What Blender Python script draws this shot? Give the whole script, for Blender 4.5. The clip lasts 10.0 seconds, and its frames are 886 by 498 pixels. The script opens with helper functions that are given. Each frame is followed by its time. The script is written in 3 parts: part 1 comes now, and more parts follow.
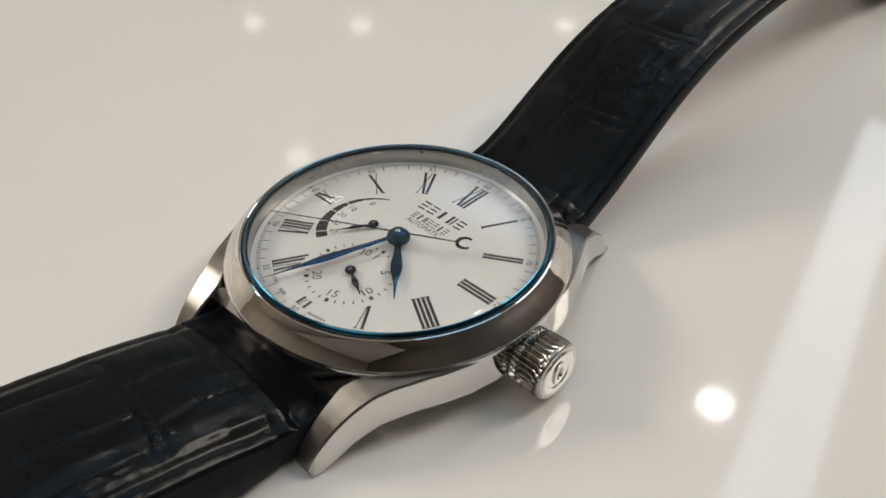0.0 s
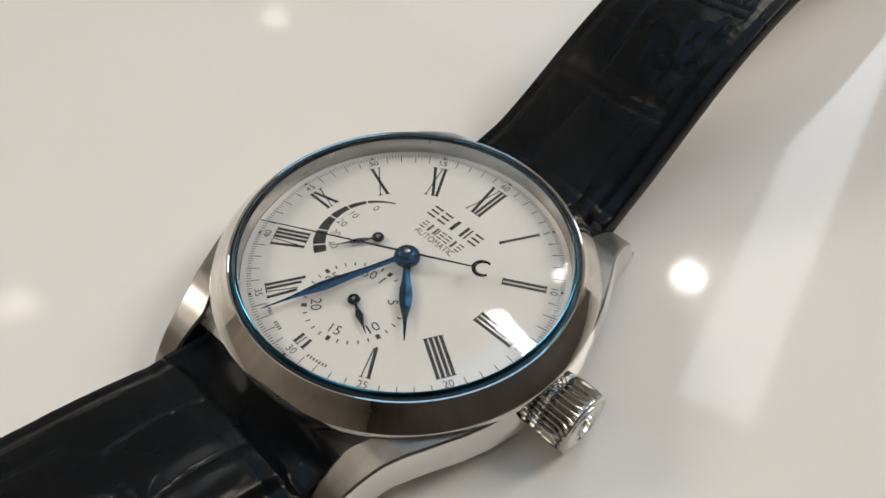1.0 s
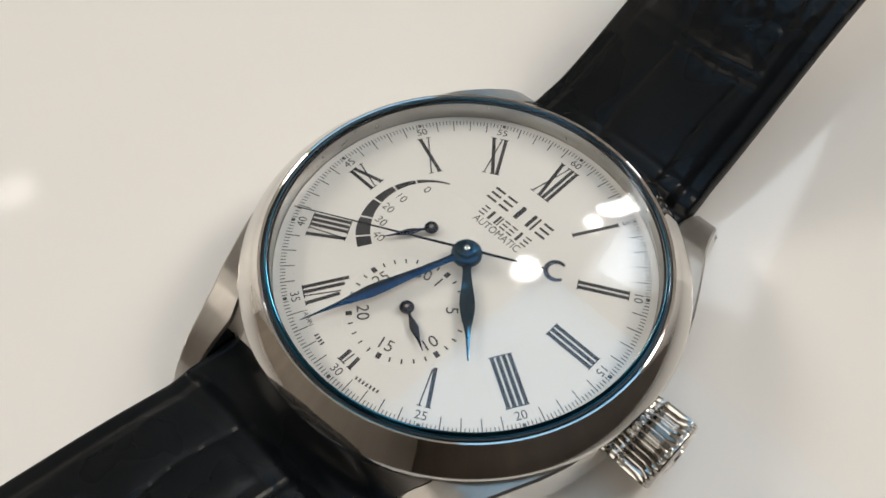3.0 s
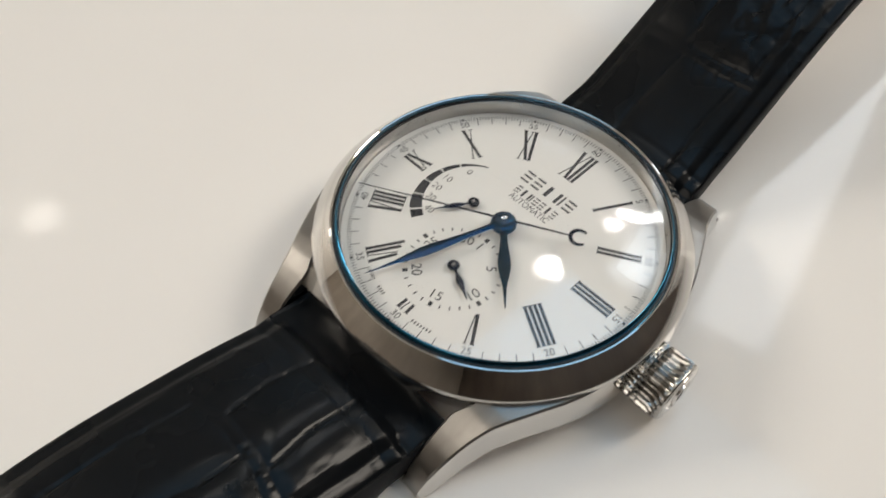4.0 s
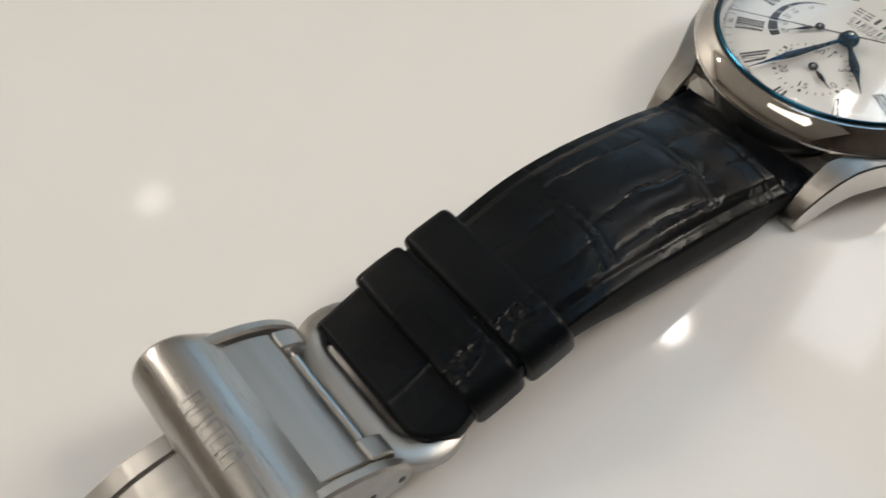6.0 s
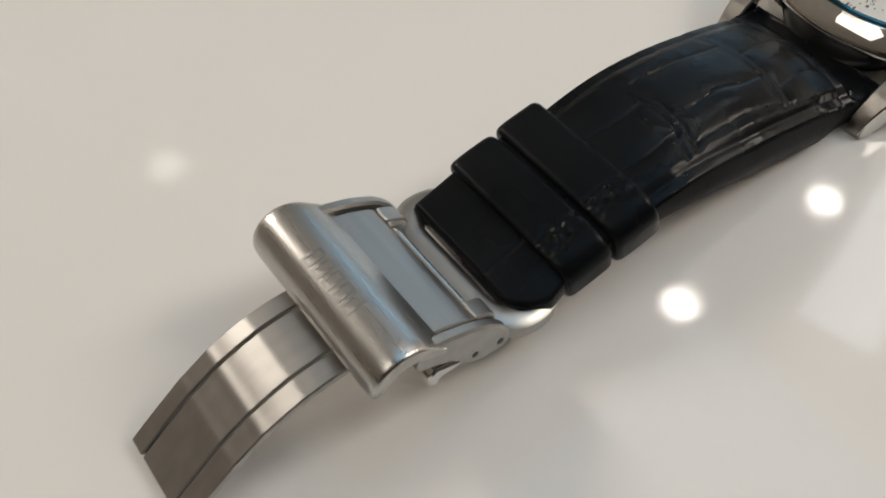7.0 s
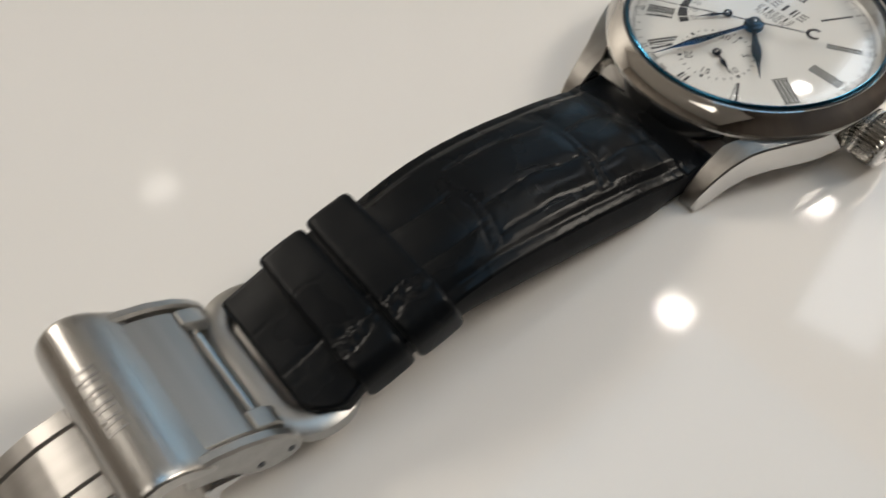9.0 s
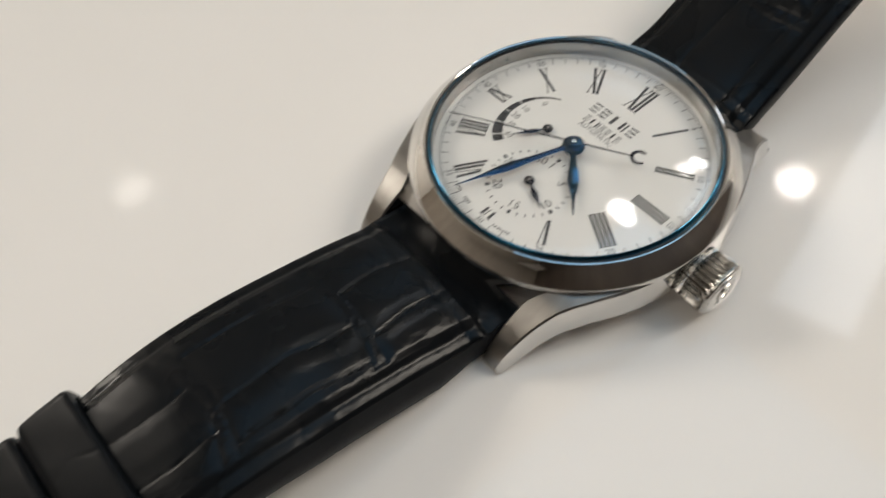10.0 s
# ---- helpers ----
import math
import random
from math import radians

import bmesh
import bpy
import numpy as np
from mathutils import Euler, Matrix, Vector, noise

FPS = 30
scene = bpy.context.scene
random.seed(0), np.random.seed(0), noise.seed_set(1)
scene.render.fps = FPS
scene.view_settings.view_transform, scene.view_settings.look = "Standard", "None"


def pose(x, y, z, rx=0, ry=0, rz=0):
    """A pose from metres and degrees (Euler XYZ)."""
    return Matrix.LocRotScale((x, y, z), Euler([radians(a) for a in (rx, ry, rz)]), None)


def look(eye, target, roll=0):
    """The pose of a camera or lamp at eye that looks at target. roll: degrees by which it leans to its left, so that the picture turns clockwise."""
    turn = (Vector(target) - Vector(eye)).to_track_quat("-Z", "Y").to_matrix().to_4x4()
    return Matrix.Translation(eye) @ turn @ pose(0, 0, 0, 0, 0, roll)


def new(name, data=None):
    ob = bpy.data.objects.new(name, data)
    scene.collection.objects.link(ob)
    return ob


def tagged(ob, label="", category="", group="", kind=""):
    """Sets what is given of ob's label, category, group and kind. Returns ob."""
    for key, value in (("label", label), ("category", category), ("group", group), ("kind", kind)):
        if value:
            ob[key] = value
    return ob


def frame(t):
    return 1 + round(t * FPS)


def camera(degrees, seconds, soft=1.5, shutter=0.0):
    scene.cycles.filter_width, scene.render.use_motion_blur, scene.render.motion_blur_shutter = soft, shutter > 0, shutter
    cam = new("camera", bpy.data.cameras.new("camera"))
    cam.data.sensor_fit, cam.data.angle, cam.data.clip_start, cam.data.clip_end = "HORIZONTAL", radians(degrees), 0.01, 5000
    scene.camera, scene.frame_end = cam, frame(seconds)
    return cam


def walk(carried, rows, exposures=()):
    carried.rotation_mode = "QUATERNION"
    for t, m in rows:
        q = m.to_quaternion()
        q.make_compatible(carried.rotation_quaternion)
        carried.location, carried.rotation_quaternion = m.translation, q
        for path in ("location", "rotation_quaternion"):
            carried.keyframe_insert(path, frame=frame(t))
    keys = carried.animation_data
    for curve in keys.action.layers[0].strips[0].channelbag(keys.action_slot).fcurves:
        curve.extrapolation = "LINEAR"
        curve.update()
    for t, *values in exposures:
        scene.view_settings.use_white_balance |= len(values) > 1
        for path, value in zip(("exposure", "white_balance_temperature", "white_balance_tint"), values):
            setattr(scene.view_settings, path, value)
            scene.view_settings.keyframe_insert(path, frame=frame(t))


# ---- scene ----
cam = camera(55.0, 10.0, soft=1.6, shutter=0.38)
PATH = [
    (0.0, (0.05851, -0.05131, 0.07097), (0.00383, 0.00347, 0.00764), -0.9),
    (0.5, (0.05035, -0.04613, 0.07462), (-0.00011, 0.00621, 0.00596), 0.2),
    (1.0, (0.04202, -0.03980, 0.07585), (-0.00312, 0.00880, 0.00101), 1.5),
    (1.5, (0.03269, -0.03548, 0.07437), (-0.00843, 0.00931, -0.00502), 2.2),
    (2.0, (0.02680, -0.03031, 0.07061), (-0.01074, 0.01127, -0.01222), 2.9),
    (2.2, (0.02362, -0.02872, 0.06974), (-0.01171, 0.01235, -0.01431), 4.3),
    (3.3, (0.02863, -0.03497, 0.07460), (-0.00969, 0.00677, -0.00779), 2.3),
    (3.5, (0.03004, -0.03673, 0.07663), (-0.00863, 0.00525, -0.00549), 2.4),
    (4.0, (0.03411, -0.04388, 0.08008), (-0.00713, -0.00174, -0.00069), 1.6),
    (4.5, (0.03855, -0.05558, 0.08385), (-0.00439, -0.01483, 0.00326), 0.4),
    (5.0, (0.03910, -0.07001, 0.08676), (-0.00613, -0.03201, 0.00607), -1.9),
    (5.5, (0.03981, -0.08636, 0.08873), (-0.00713, -0.04956, 0.00847), -2.4),
    (6.0, (0.03821, -0.09852, 0.08584), (-0.00973, -0.06258, 0.00578), -2.4),
    (6.2, (0.04051, -0.10170, 0.08532), (-0.00899, -0.06701, 0.00565), -3.8),
    (7.3, (0.04285, -0.11771, 0.08473), (-0.00307, -0.08398, 0.00255), -1.1),
    (7.5, (0.04439, -0.11962, 0.08517), (-0.00132, -0.08595, 0.00285), -0.9),
    (8.0, (0.04695, -0.11900, 0.08687), (0.00062, -0.08571, 0.00473), -1.5),
    (8.5, (0.04881, -0.10753, 0.08943), (0.00211, -0.07518, 0.00714), -2.9),
    (9.0, (0.04883, -0.09042, 0.08865), (0.00101, -0.05627, 0.00774), -3.9),
    (9.5, (0.04491, -0.07254, 0.08749), (-0.00195, -0.03814, 0.00612), -4.3),
    (10.0, (0.04459, -0.05435, 0.08792), (-0.00115, -0.02018, 0.00582), -4.8),
]
walk(cam, [(t, look(eye, target, roll)) for t, eye, target, roll in PATH],
     exposures=[(0.0, 0.16), (1.0, 0.22), (2.0, 0.33), (3.5, 0.35), (5.5, 0.31), (7.5, 0.08), (9.0, 0.16), (9.5, 0.24), (10.0, 0.28)])

# ---- light ----
world = bpy.data.worlds.new("room_air")
scene.world = world
world.use_nodes = True
world.node_tree.nodes["Background"].inputs[0].default_value = (0.9, 0.86, 0.8, 1)
world.node_tree.nodes["Background"].inputs[1].default_value = 0.02


def area_light(name, m, sx, sy, power, colour):
    d = bpy.data.lights.new(name, "AREA")
    d.shape, d.size, d.size_y, d.energy, d.color = "RECTANGLE", sx, sy, power, colour
    ob = new(name, d)
    ob.matrix_world = m
    return ob


# added warm fill lamps overhead, unseen; the cool panels give the bluish reflections
WARM = (1.0, 0.915, 0.805)
area_light("fill_light_west", pose(-2.3, -0.85, 1.60), 1.4, 0.32, 44, WARM)
area_light("fill_light_south", pose(0.0, -1.1, 1.60), 1.0, 0.9, 5, WARM)
area_light("fill_light_east", pose(0.8, 1.9, 1.60), 0.7, 1.8, 38, WARM)
area_light("cool_ceiling_panel_north", pose(-1.45, 2.15, 1.60), 0.9, 0.8, 1.2, (0.35, 0.65, 1.0))
area_light("cool_ceiling_panel", pose(0.15, 0.45, 1.60), 1.1, 1.0, 2.8, (0.22, 0.61, 1.0))

# ---- materials ----


def nodes_of(name):
    m = bpy.data.materials.new(name)
    m.use_nodes = True
    return m, m.node_tree.nodes, m.node_tree.links, m.node_tree.nodes["Principled BSDF"]


def noise_node(n, l, scale, detail=4, stretch=(1, 1, 1), coords="Object"):
    tc, mp, nz = n.new("ShaderNodeTexCoord"), n.new("ShaderNodeMapping"), n.new("ShaderNodeTexNoise")
    mp.inputs["Scale"].default_value = stretch
    nz.inputs["Scale"].default_value, nz.inputs["Detail"].default_value = scale, detail
    l.new(tc.outputs[coords], mp.inputs["Vector"])
    l.new(mp.outputs[0], nz.inputs["Vector"])
    return nz.outputs["Fac"]


def ramp(n, l, fac, a, b, lo=0.3, hi=0.7):
    r = n.new("ShaderNodeValToRGB")
    r.color_ramp.elements[0].position, r.color_ramp.elements[1].position = lo, hi
    r.color_ramp.elements[0].color, r.color_ramp.elements[1].color = (*a, 1), (*b, 1)
    l.new(fac, r.inputs[0])
    return r.outputs[0]


def span(n, l, fac, lo, hi):
    r = n.new("ShaderNodeMapRange")
    r.inputs["To Min"].default_value, r.inputs["To Max"].default_value = lo, hi
    l.new(fac, r.inputs[0])
    return r.outputs[0]


def bump(n, l, fac, bsdf, strength, distance):
    b = n.new("ShaderNodeBump")
    b.inputs["Strength"].default_value, b.inputs["Distance"].default_value = strength, distance
    l.new(fac, b.inputs["Height"])
    l.new(b.outputs[0], bsdf.inputs["Normal"])


def surface(name, a, b, rough, scale, metal=0.0, rough2=None, relief=0.0, dist=0.0001, stretch=(1, 1, 1), coat=0.0, spec=0.5, fine=None):
    m, n, l, p = nodes_of(name)
    f = noise_node(n, l, scale, 5, stretch)
    l.new(ramp(n, l, f, a, b), p.inputs["Base Color"])
    g = noise_node(n, l, fine or scale * 7, 3, stretch)
    l.new(span(n, l, g, rough, rough2 if rough2 is not None else rough * 1.4), p.inputs["Roughness"])
    p.inputs["Metallic"].default_value = metal
    p.inputs["Coat Weight"].default_value = coat
    p.inputs["Coat Roughness"].default_value = 0.06
    p.inputs["Specular IOR Level"].default_value = spec
    if relief:
        bump(n, l, g, p, relief, dist)
    return m


TABLE = surface("white_gloss_laminate", (0.76, 0.735, 0.70), (0.79, 0.765, 0.735), 0.052, 9, rough2=0.074, relief=0.02, dist=0.0002, fine=25)
STEEL = surface("polished_steel", (0.66, 0.65, 0.63), (0.72, 0.71, 0.69), 0.025, 120, metal=1.0, rough2=0.05, fine=900)
BRUSHED = surface("brushed_steel", (0.30, 0.285, 0.265), (0.37, 0.355, 0.335), 0.24, 600, metal=1.0, rough2=0.38, relief=0.04, dist=0.00002, stretch=(1, 0.03, 1), fine=9000)
BRUSHED_X = surface("brushed_clasp_steel", (0.39, 0.38, 0.36), (0.46, 0.45, 0.43), 0.33, 600, metal=1.0, rough2=0.44, relief=0.04, dist=0.00002, stretch=(0.03, 1, 1), fine=9000)
BLADESTEEL = surface("satin_blade_steel", (0.42, 0.405, 0.385), (0.49, 0.475, 0.455), 0.34, 500, metal=1.0, rough2=0.41, relief=0.05, dist=0.00002, stretch=(1, 0.02, 1), fine=3000)
_bn, _bl = BLADESTEEL.node_tree.nodes, BLADESTEEL.node_tree.links
_tan = _bn.new("ShaderNodeTangent")
_tan.direction_type, _tan.axis = "RADIAL", "X"
_bn["Principled BSDF"].inputs["Anisotropic"].default_value = 0.45
_bn["Principled BSDF"].inputs["Anisotropic Rotation"].default_value = 0.25
_bl.new(_tan.outputs[0], _bn["Principled BSDF"].inputs["Tangent"])
CROWNSTEEL = surface("worn_crown_steel", (0.44, 0.43, 0.41), (0.52, 0.51, 0.49), 0.06, 300, metal=1.0, rough2=0.13)
SATIN = surface("satin_clasp_steel", (0.45, 0.44, 0.42), (0.53, 0.52, 0.50), 0.24, 500, metal=1.0, rough2=0.33, relief=0.03, dist=0.00002, stretch=(0.04, 1, 1), fine=5000)
REHAUT = surface("satin_steel_ring", (0.45, 0.44, 0.42), (0.52, 0.51, 0.49), 0.24, 200, metal=1.0, rough2=0.34)
ENAMEL = surface("white_enamel", (0.755, 0.745, 0.71), (0.79, 0.78, 0.75), 0.06, 60, rough2=0.1, coat=0.6)
PRINT = surface("black_dial_print", (0.012, 0.012, 0.014), (0.03, 0.03, 0.034), 0.3, 900, rough2=0.5)
BLUED = surface("blued_steel", (0.008, 0.045, 0.095), (0.013, 0.066, 0.13), 0.08, 300, metal=1.0, rough2=0.13)
DARKHAND = surface("dark_blued_steel", (0.01, 0.014, 0.026), (0.016, 0.024, 0.045), 0.16, 300, metal=0.7, rough2=0.24)
GASKET_SHADE = surface("black_gasket_and_shade", (0.01, 0.01, 0.011), (0.02, 0.02, 0.022), 0.3, 200)


def hide(name, shiny, dull, relief, gloss):
    """Black leather: satin, with patches polished by wear, fine pores and a slight change of tone."""
    m, n, l, p = nodes_of(name)
    tone = noise_node(n, l, 180, 5)
    l.new(ramp(n, l, tone, (0.0028, 0.0037, 0.0046), (0.0058, 0.0066, 0.0078)), p.inputs["Base Color"])
    wear = n.new("ShaderNodeMapRange")
    wear.inputs["From Min"].default_value, wear.inputs["From Max"].default_value = 0.38, 0.64
    wear.inputs["To Min"].default_value, wear.inputs["To Max"].default_value = dull, shiny
    l.new(noise_node(n, l, 90, 3), wear.inputs[0])
    l.new(wear.outputs[0], p.inputs["Roughness"])
    p.inputs["Specular IOR Level"].default_value = gloss
    bump(n, l, noise_node(n, l, 1300, 4), p, relief, 0.00006)
    return m


LEATHER = hide("black_crocodile_leather", 0.18, 0.38, 0.10, 0.145)
KEEPER = hide("creased_black_leather", 0.24, 0.44, 0.20, 0.11)
LINING = surface("black_lining_leather", (0.005, 0.0055, 0.0065), (0.009, 0.0095, 0.011), 0.5, 300, relief=0.3, dist=0.0001, fine=3000, spec=0.2)
THREAD = surface("navy_thread", (0.004, 0.006, 0.009), (0.008, 0.010, 0.014), 0.7, 2500)
ENGRAVED = surface("engraved_steel", (0.30, 0.29, 0.28), (0.38, 0.37, 0.36), 0.35, 700, metal=1.0)
CEIL = surface("ceiling_paint", (0.64, 0.62, 0.59), (0.69, 0.67, 0.64), 0.8, 3)
WALL = surface("beige_wall_paint", (0.74, 0.71, 0.67), (0.79, 0.76, 0.72), 0.7, 3)
# browns for two unseen walls, chosen to darken what the steel reflects
DARKWALL = surface("dark_brown_reflection_wall", (0.035, 0.025, 0.02), (0.06, 0.045, 0.035), 0.5, 4, stretch=(1, 1, 0.1))
BROWNWALL = surface("brown_reflection_wall", (0.17, 0.145, 0.12), (0.22, 0.19, 0.16), 0.5, 4, stretch=(1, 1, 0.1))
FLOORM = surface("grey_floor", (0.38, 0.36, 0.34), (0.44, 0.42, 0.40), 0.4, 5)


def lamp_material(name, colour, strength):
    m, n, l, p = nodes_of(name)
    p.inputs["Base Color"].default_value = (0.8, 0.8, 0.8, 1)
    p.inputs["Emission Color"].default_value = (*colour, 1)
    p.inputs["Emission Strength"].default_value = strength
    return m


GLOW = lamp_material("bright_lamp_glass", (1.0, 0.95, 0.87), 32)
GLOW_DIM = lamp_material("dim_lamp_glass", (1.0, 0.92, 0.82), 3.5)
GLOW_SKY = lamp_material("cool_daylight", (0.27, 0.56, 0.82), 0.8)
GLOW_COOL = lamp_material("cool_light_panel", (0.84, 0.92, 1.0), 2.5)

CRYSTAL, _n, _l, _p = nodes_of("sapphire_crystal")
_face, _pow, _fac = _n.new("ShaderNodeLayerWeight"), _n.new("ShaderNodeMath"), _n.new("ShaderNodeMath")
_clear, _gloss, _mix = _n.new("ShaderNodeBsdfTransparent"), _n.new("ShaderNodeBsdfGlossy"), _n.new("ShaderNodeMixShader")
_face.inputs["Blend"].default_value = 0.5
_pow.operation, _fac.operation = "POWER", "MULTIPLY_ADD"
_pow.inputs[1].default_value, _fac.inputs[1].default_value, _fac.inputs[2].default_value = 5.0, 0.8, 0.035
_l.new(_face.outputs["Facing"], _pow.inputs[0])
_l.new(_pow.outputs[0], _fac.inputs[0])
_gloss.inputs["Roughness"].default_value = 0.03
_gloss.inputs["Color"].default_value = (0.9, 0.96, 1.0, 1)
_l.new(_fac.outputs[0], _mix.inputs[0])
_l.new(_clear.outputs[0], _mix.inputs[1])
_l.new(_gloss.outputs[0], _mix.inputs[2])
_l.new(_mix.outputs[0], _n["Material Output"].inputs["Surface"])

# ---- mesh helpers; sizes in millimetres ----
MM = 0.001


def mesh_of(name, verts, faces, smooth=35):
    me = bpy.data.meshes.new(name)
    me.from_pydata([(x * MM, y * MM, z * MM) for x, y, z in verts], [], faces)
    bm = bmesh.new()
    bm.from_mesh(me)
    bmesh.ops.recalc_face_normals(bm, faces=bm.faces)
    bm.to_mesh(me)
    bm.free()
    if smooth:
        me.shade_smooth()
        me.set_sharp_from_angle(angle=radians(smooth))
    return me


def part(name, me, material, parent, label=""):
    ob = new(name, me)
    if me.materials:
        me.materials[0] = material
    else:
        me.materials.append(material)
    ob.parent = parent
    if label:
        tagged(ob, label)
    return ob


def revolve(profile, n=128, cx=0.0, cy=0.0, closed=True):
    """A ring or solid round the z axis from (r, z) points; points with r = 0 become poles."""
    verts, rings, faces = [], [], []
    for r, z in profile:
        if r < 1e-6:
            rings.append([len(verts)] * n)
            verts.append((cx, cy, z))
        else:
            rings.append(list(range(len(verts), len(verts) + n)))
            verts += [(cx + r * math.cos(2 * math.pi * i / n), cy + r * math.sin(2 * math.pi * i / n), z) for i in range(n)]
    pairs = list(zip(rings, rings[1:])) + ([(rings[-1], rings[0])] if closed else [])
    for a, b in pairs:
        for i in range(n):
            j = (i + 1) % n
            f = list(dict.fromkeys((a[i], a[j], b[j], b[i])))
            if len(f) > 2:
                faces.append(f)
    return verts, faces


def prism(outline, z0, z1):
    n = len(outline)
    verts = [(x, y, z0) for x, y in outline] + [(x, y, z1) for x, y in outline]
    faces = [list(range(n))[::-1], list(range(n, 2 * n))]
    faces += [[i, (i + 1) % n, n + (i + 1) % n, n + i] for i in range(n)]
    return verts, faces


def loft(sections, cap=True):
    """Joins closed loops of equal length into a skin."""
    n = len(sections[0])
    verts = [v for s in sections for v in s]
    faces = []
    for k in range(len(sections) - 1):
        a, b = k * n, (k + 1) * n
        faces += [[a + i, a + (i + 1) % n, b + (i + 1) % n, b + i] for i in range(n)]
    if cap:
        faces += [list(range(n))[::-1], list(range(len(verts) - n, len(verts)))]
    return verts, faces


def merged(*pieces):
    verts, faces = [], []
    for v, f in pieces:
        k = len(verts)
        verts += list(v)
        faces += [[i + k for i in q] for q in f]
    return verts, faces


def moved(piece, m):
    v, f = piece
    return [tuple(m @ Vector(p)) for p in v], f


def bevelled(name, piece, width, segments=1, smooth=30):
    me = bpy.data.meshes.new(name)
    v, f = piece
    me.from_pydata(v, [], f)
    bm = bmesh.new()
    bm.from_mesh(me)
    bmesh.ops.recalc_face_normals(bm, faces=bm.faces)
    sharp = [e for e in bm.edges if len(e.link_faces) == 2 and e.calc_face_angle(0) > radians(32)]
    bmesh.ops.bevel(bm, geom=sharp, offset=width, segments=segments, profile=0.6, affect="EDGES", clamp_overlap=True)
    for p in bm.verts:
        p.co *= MM
    bm.to_mesh(me)
    bm.free()
    if smooth:
        me.shade_smooth()
        me.set_sharp_from_angle(angle=radians(smooth))
    return me


def lerp_table(table):
    xs, ys = [p[0] for p in table], [p[1] for p in table]
    return lambda x: float(np.interp(x, xs, ys))


def smooth_table(table, n=400, passes=30):
    """A smooth curve through a short table of points."""
    xs = np.linspace(table[0][0], table[-1][0], n)
    ys = np.interp(xs, [p[0] for p in table], [p[1] for p in table])
    for _ in range(passes):
        ys[1:-1] = (ys[:-2] + 2 * ys[1:-1] + ys[2:]) / 4
    return lambda x: float(np.interp(x, xs, ys))


def box(x0, x1, y0, y1, z0, z1):
    return prism([(x0, y0), (x1, y0), (x1, y1), (x0, y1)], z0, z1)


def tube(points, r, n=12):
    """A round bar along a path."""
    sections = []
    pts = [Vector(p) for p in points]
    for i, p in enumerate(pts):
        d = (pts[min(i + 1, len(pts) - 1)] - pts[max(i - 1, 0)]).normalized()
        a = d.cross(Vector((0, 0, 1)))
        a = a.normalized() if a.length > 1e-4 else Vector((1, 0, 0))
        b = d.cross(a)
        sections.append([tuple(p + r * (math.cos(t) * a + math.sin(t) * b)) for t in [2 * math.pi * k / n for k in range(n)]])
    return loft(sections)


# ---- room ----
def slab(name, x0, x1, y0, y1, z0, z1, mat, label, category):
    ob = new(name, mesh_of(name, *box(x0 * 1000, x1 * 1000, y0 * 1000, y1 * 1000, z0 * 1000, z1 * 1000), smooth=0))
    ob.data.materials.append(mat)
    return tagged(ob, label, category, kind="structure")


slab("floor", -3.6, 1.2, -2.5, 3.3, -0.80, -0.75, FLOORM, "grey shop floor below the white table", "floor")
slab("ceiling", -3.6, 1.2, -2.5, 3.3, 1.62, 1.70, CEIL, "plain off-white painted ceiling with round downlights", "ceiling")
# south and east walls are unseen, kept brown for dark reflections in the bezel
slab("wall_south", -3.6, 1.2, -2.5, -2.4, -0.75, 1.62, BROWNWALL, "unseen closing wall, brown to darken reflections in the steel", "wall")
slab("wall_west", -3.7, -3.6, -2.5, 3.3, -0.75, 1.62, WALL, "plain beige painted wall", "wall")
slab("wall_east", 1.2, 1.3, -2.5, 3.3, -0.75, 1.62, DARKWALL, "unseen closing wall, dark brown to darken reflections in the steel", "wall")
wall = new("wall_north", mesh_of("wall_north", *merged(box(-3600, -2600, 3200, 3300, -750, 1620), box(-1250, 1200, 3200, 3300, -750, 1620), box(-2600, -1250, 3200, 3300, -750, 250), box(-2600, -1250, 3200, 3300, 1500, 1620)), smooth=0))
wall.data.materials.append(WALL)
tagged(wall, "plain beige painted wall with one window opening", "wall", kind="structure")
win = new("window_1")
tagged(win, "plain window full of cool blue daylight", "window", kind="structure")
part("window_frame", mesh_of("window_frame", *merged(box(-2600, -2560, 3210, 3290, 250, 1500), box(-1290, -1250, 3210, 3290, 250, 1500), box(-2560, -1290, 3210, 3290, 250, 290), box(-2560, -1290, 3210, 3290, 1460, 1500)), smooth=0), WALL, win)
sky = new("backdrop", mesh_of("backdrop", *box(-3600, -300, 3500, 3510, -100, 1900), smooth=0))
sky.data.materials.append(GLOW_SKY)
tagged(sky, "plain cool blue daylight outside the window", "backdrop", kind="structure")


def downlight(x, y, r, mat, label):
    base = new("ceiling_downlight")
    base.location = (x, y, 1.62)
    tagged(base, label, "ceiling light", "downlights in the ceiling")
    R_ = r * 1000
    part("trim_ring", mesh_of("trim_ring", *revolve([(R_, -1), (R_ + 4, -9), (R_ + 14, -6), (R_ + 15, -0.5), (R_, -0.5)], 48)), CEIL, base)
    part("lamp_glass", mesh_of("lamp_glass", *revolve([(0, -4), (R_ * 0.7, -4), (R_ - 0.5, -2), (R_ - 0.5, -0.6), (0, -0.6)], 48, closed=False)), mat, base, "glowing round lamp glass")


BRIGHT = "round recessed ceiling downlight, brightly lit, warm white"
DIM = "round recessed ceiling downlight, dimly lit, warm white"
for x, y in ((-0.46, 1.44), (-0.47, 0.93)):
    downlight(x, y, 0.041, GLOW, BRIGHT)
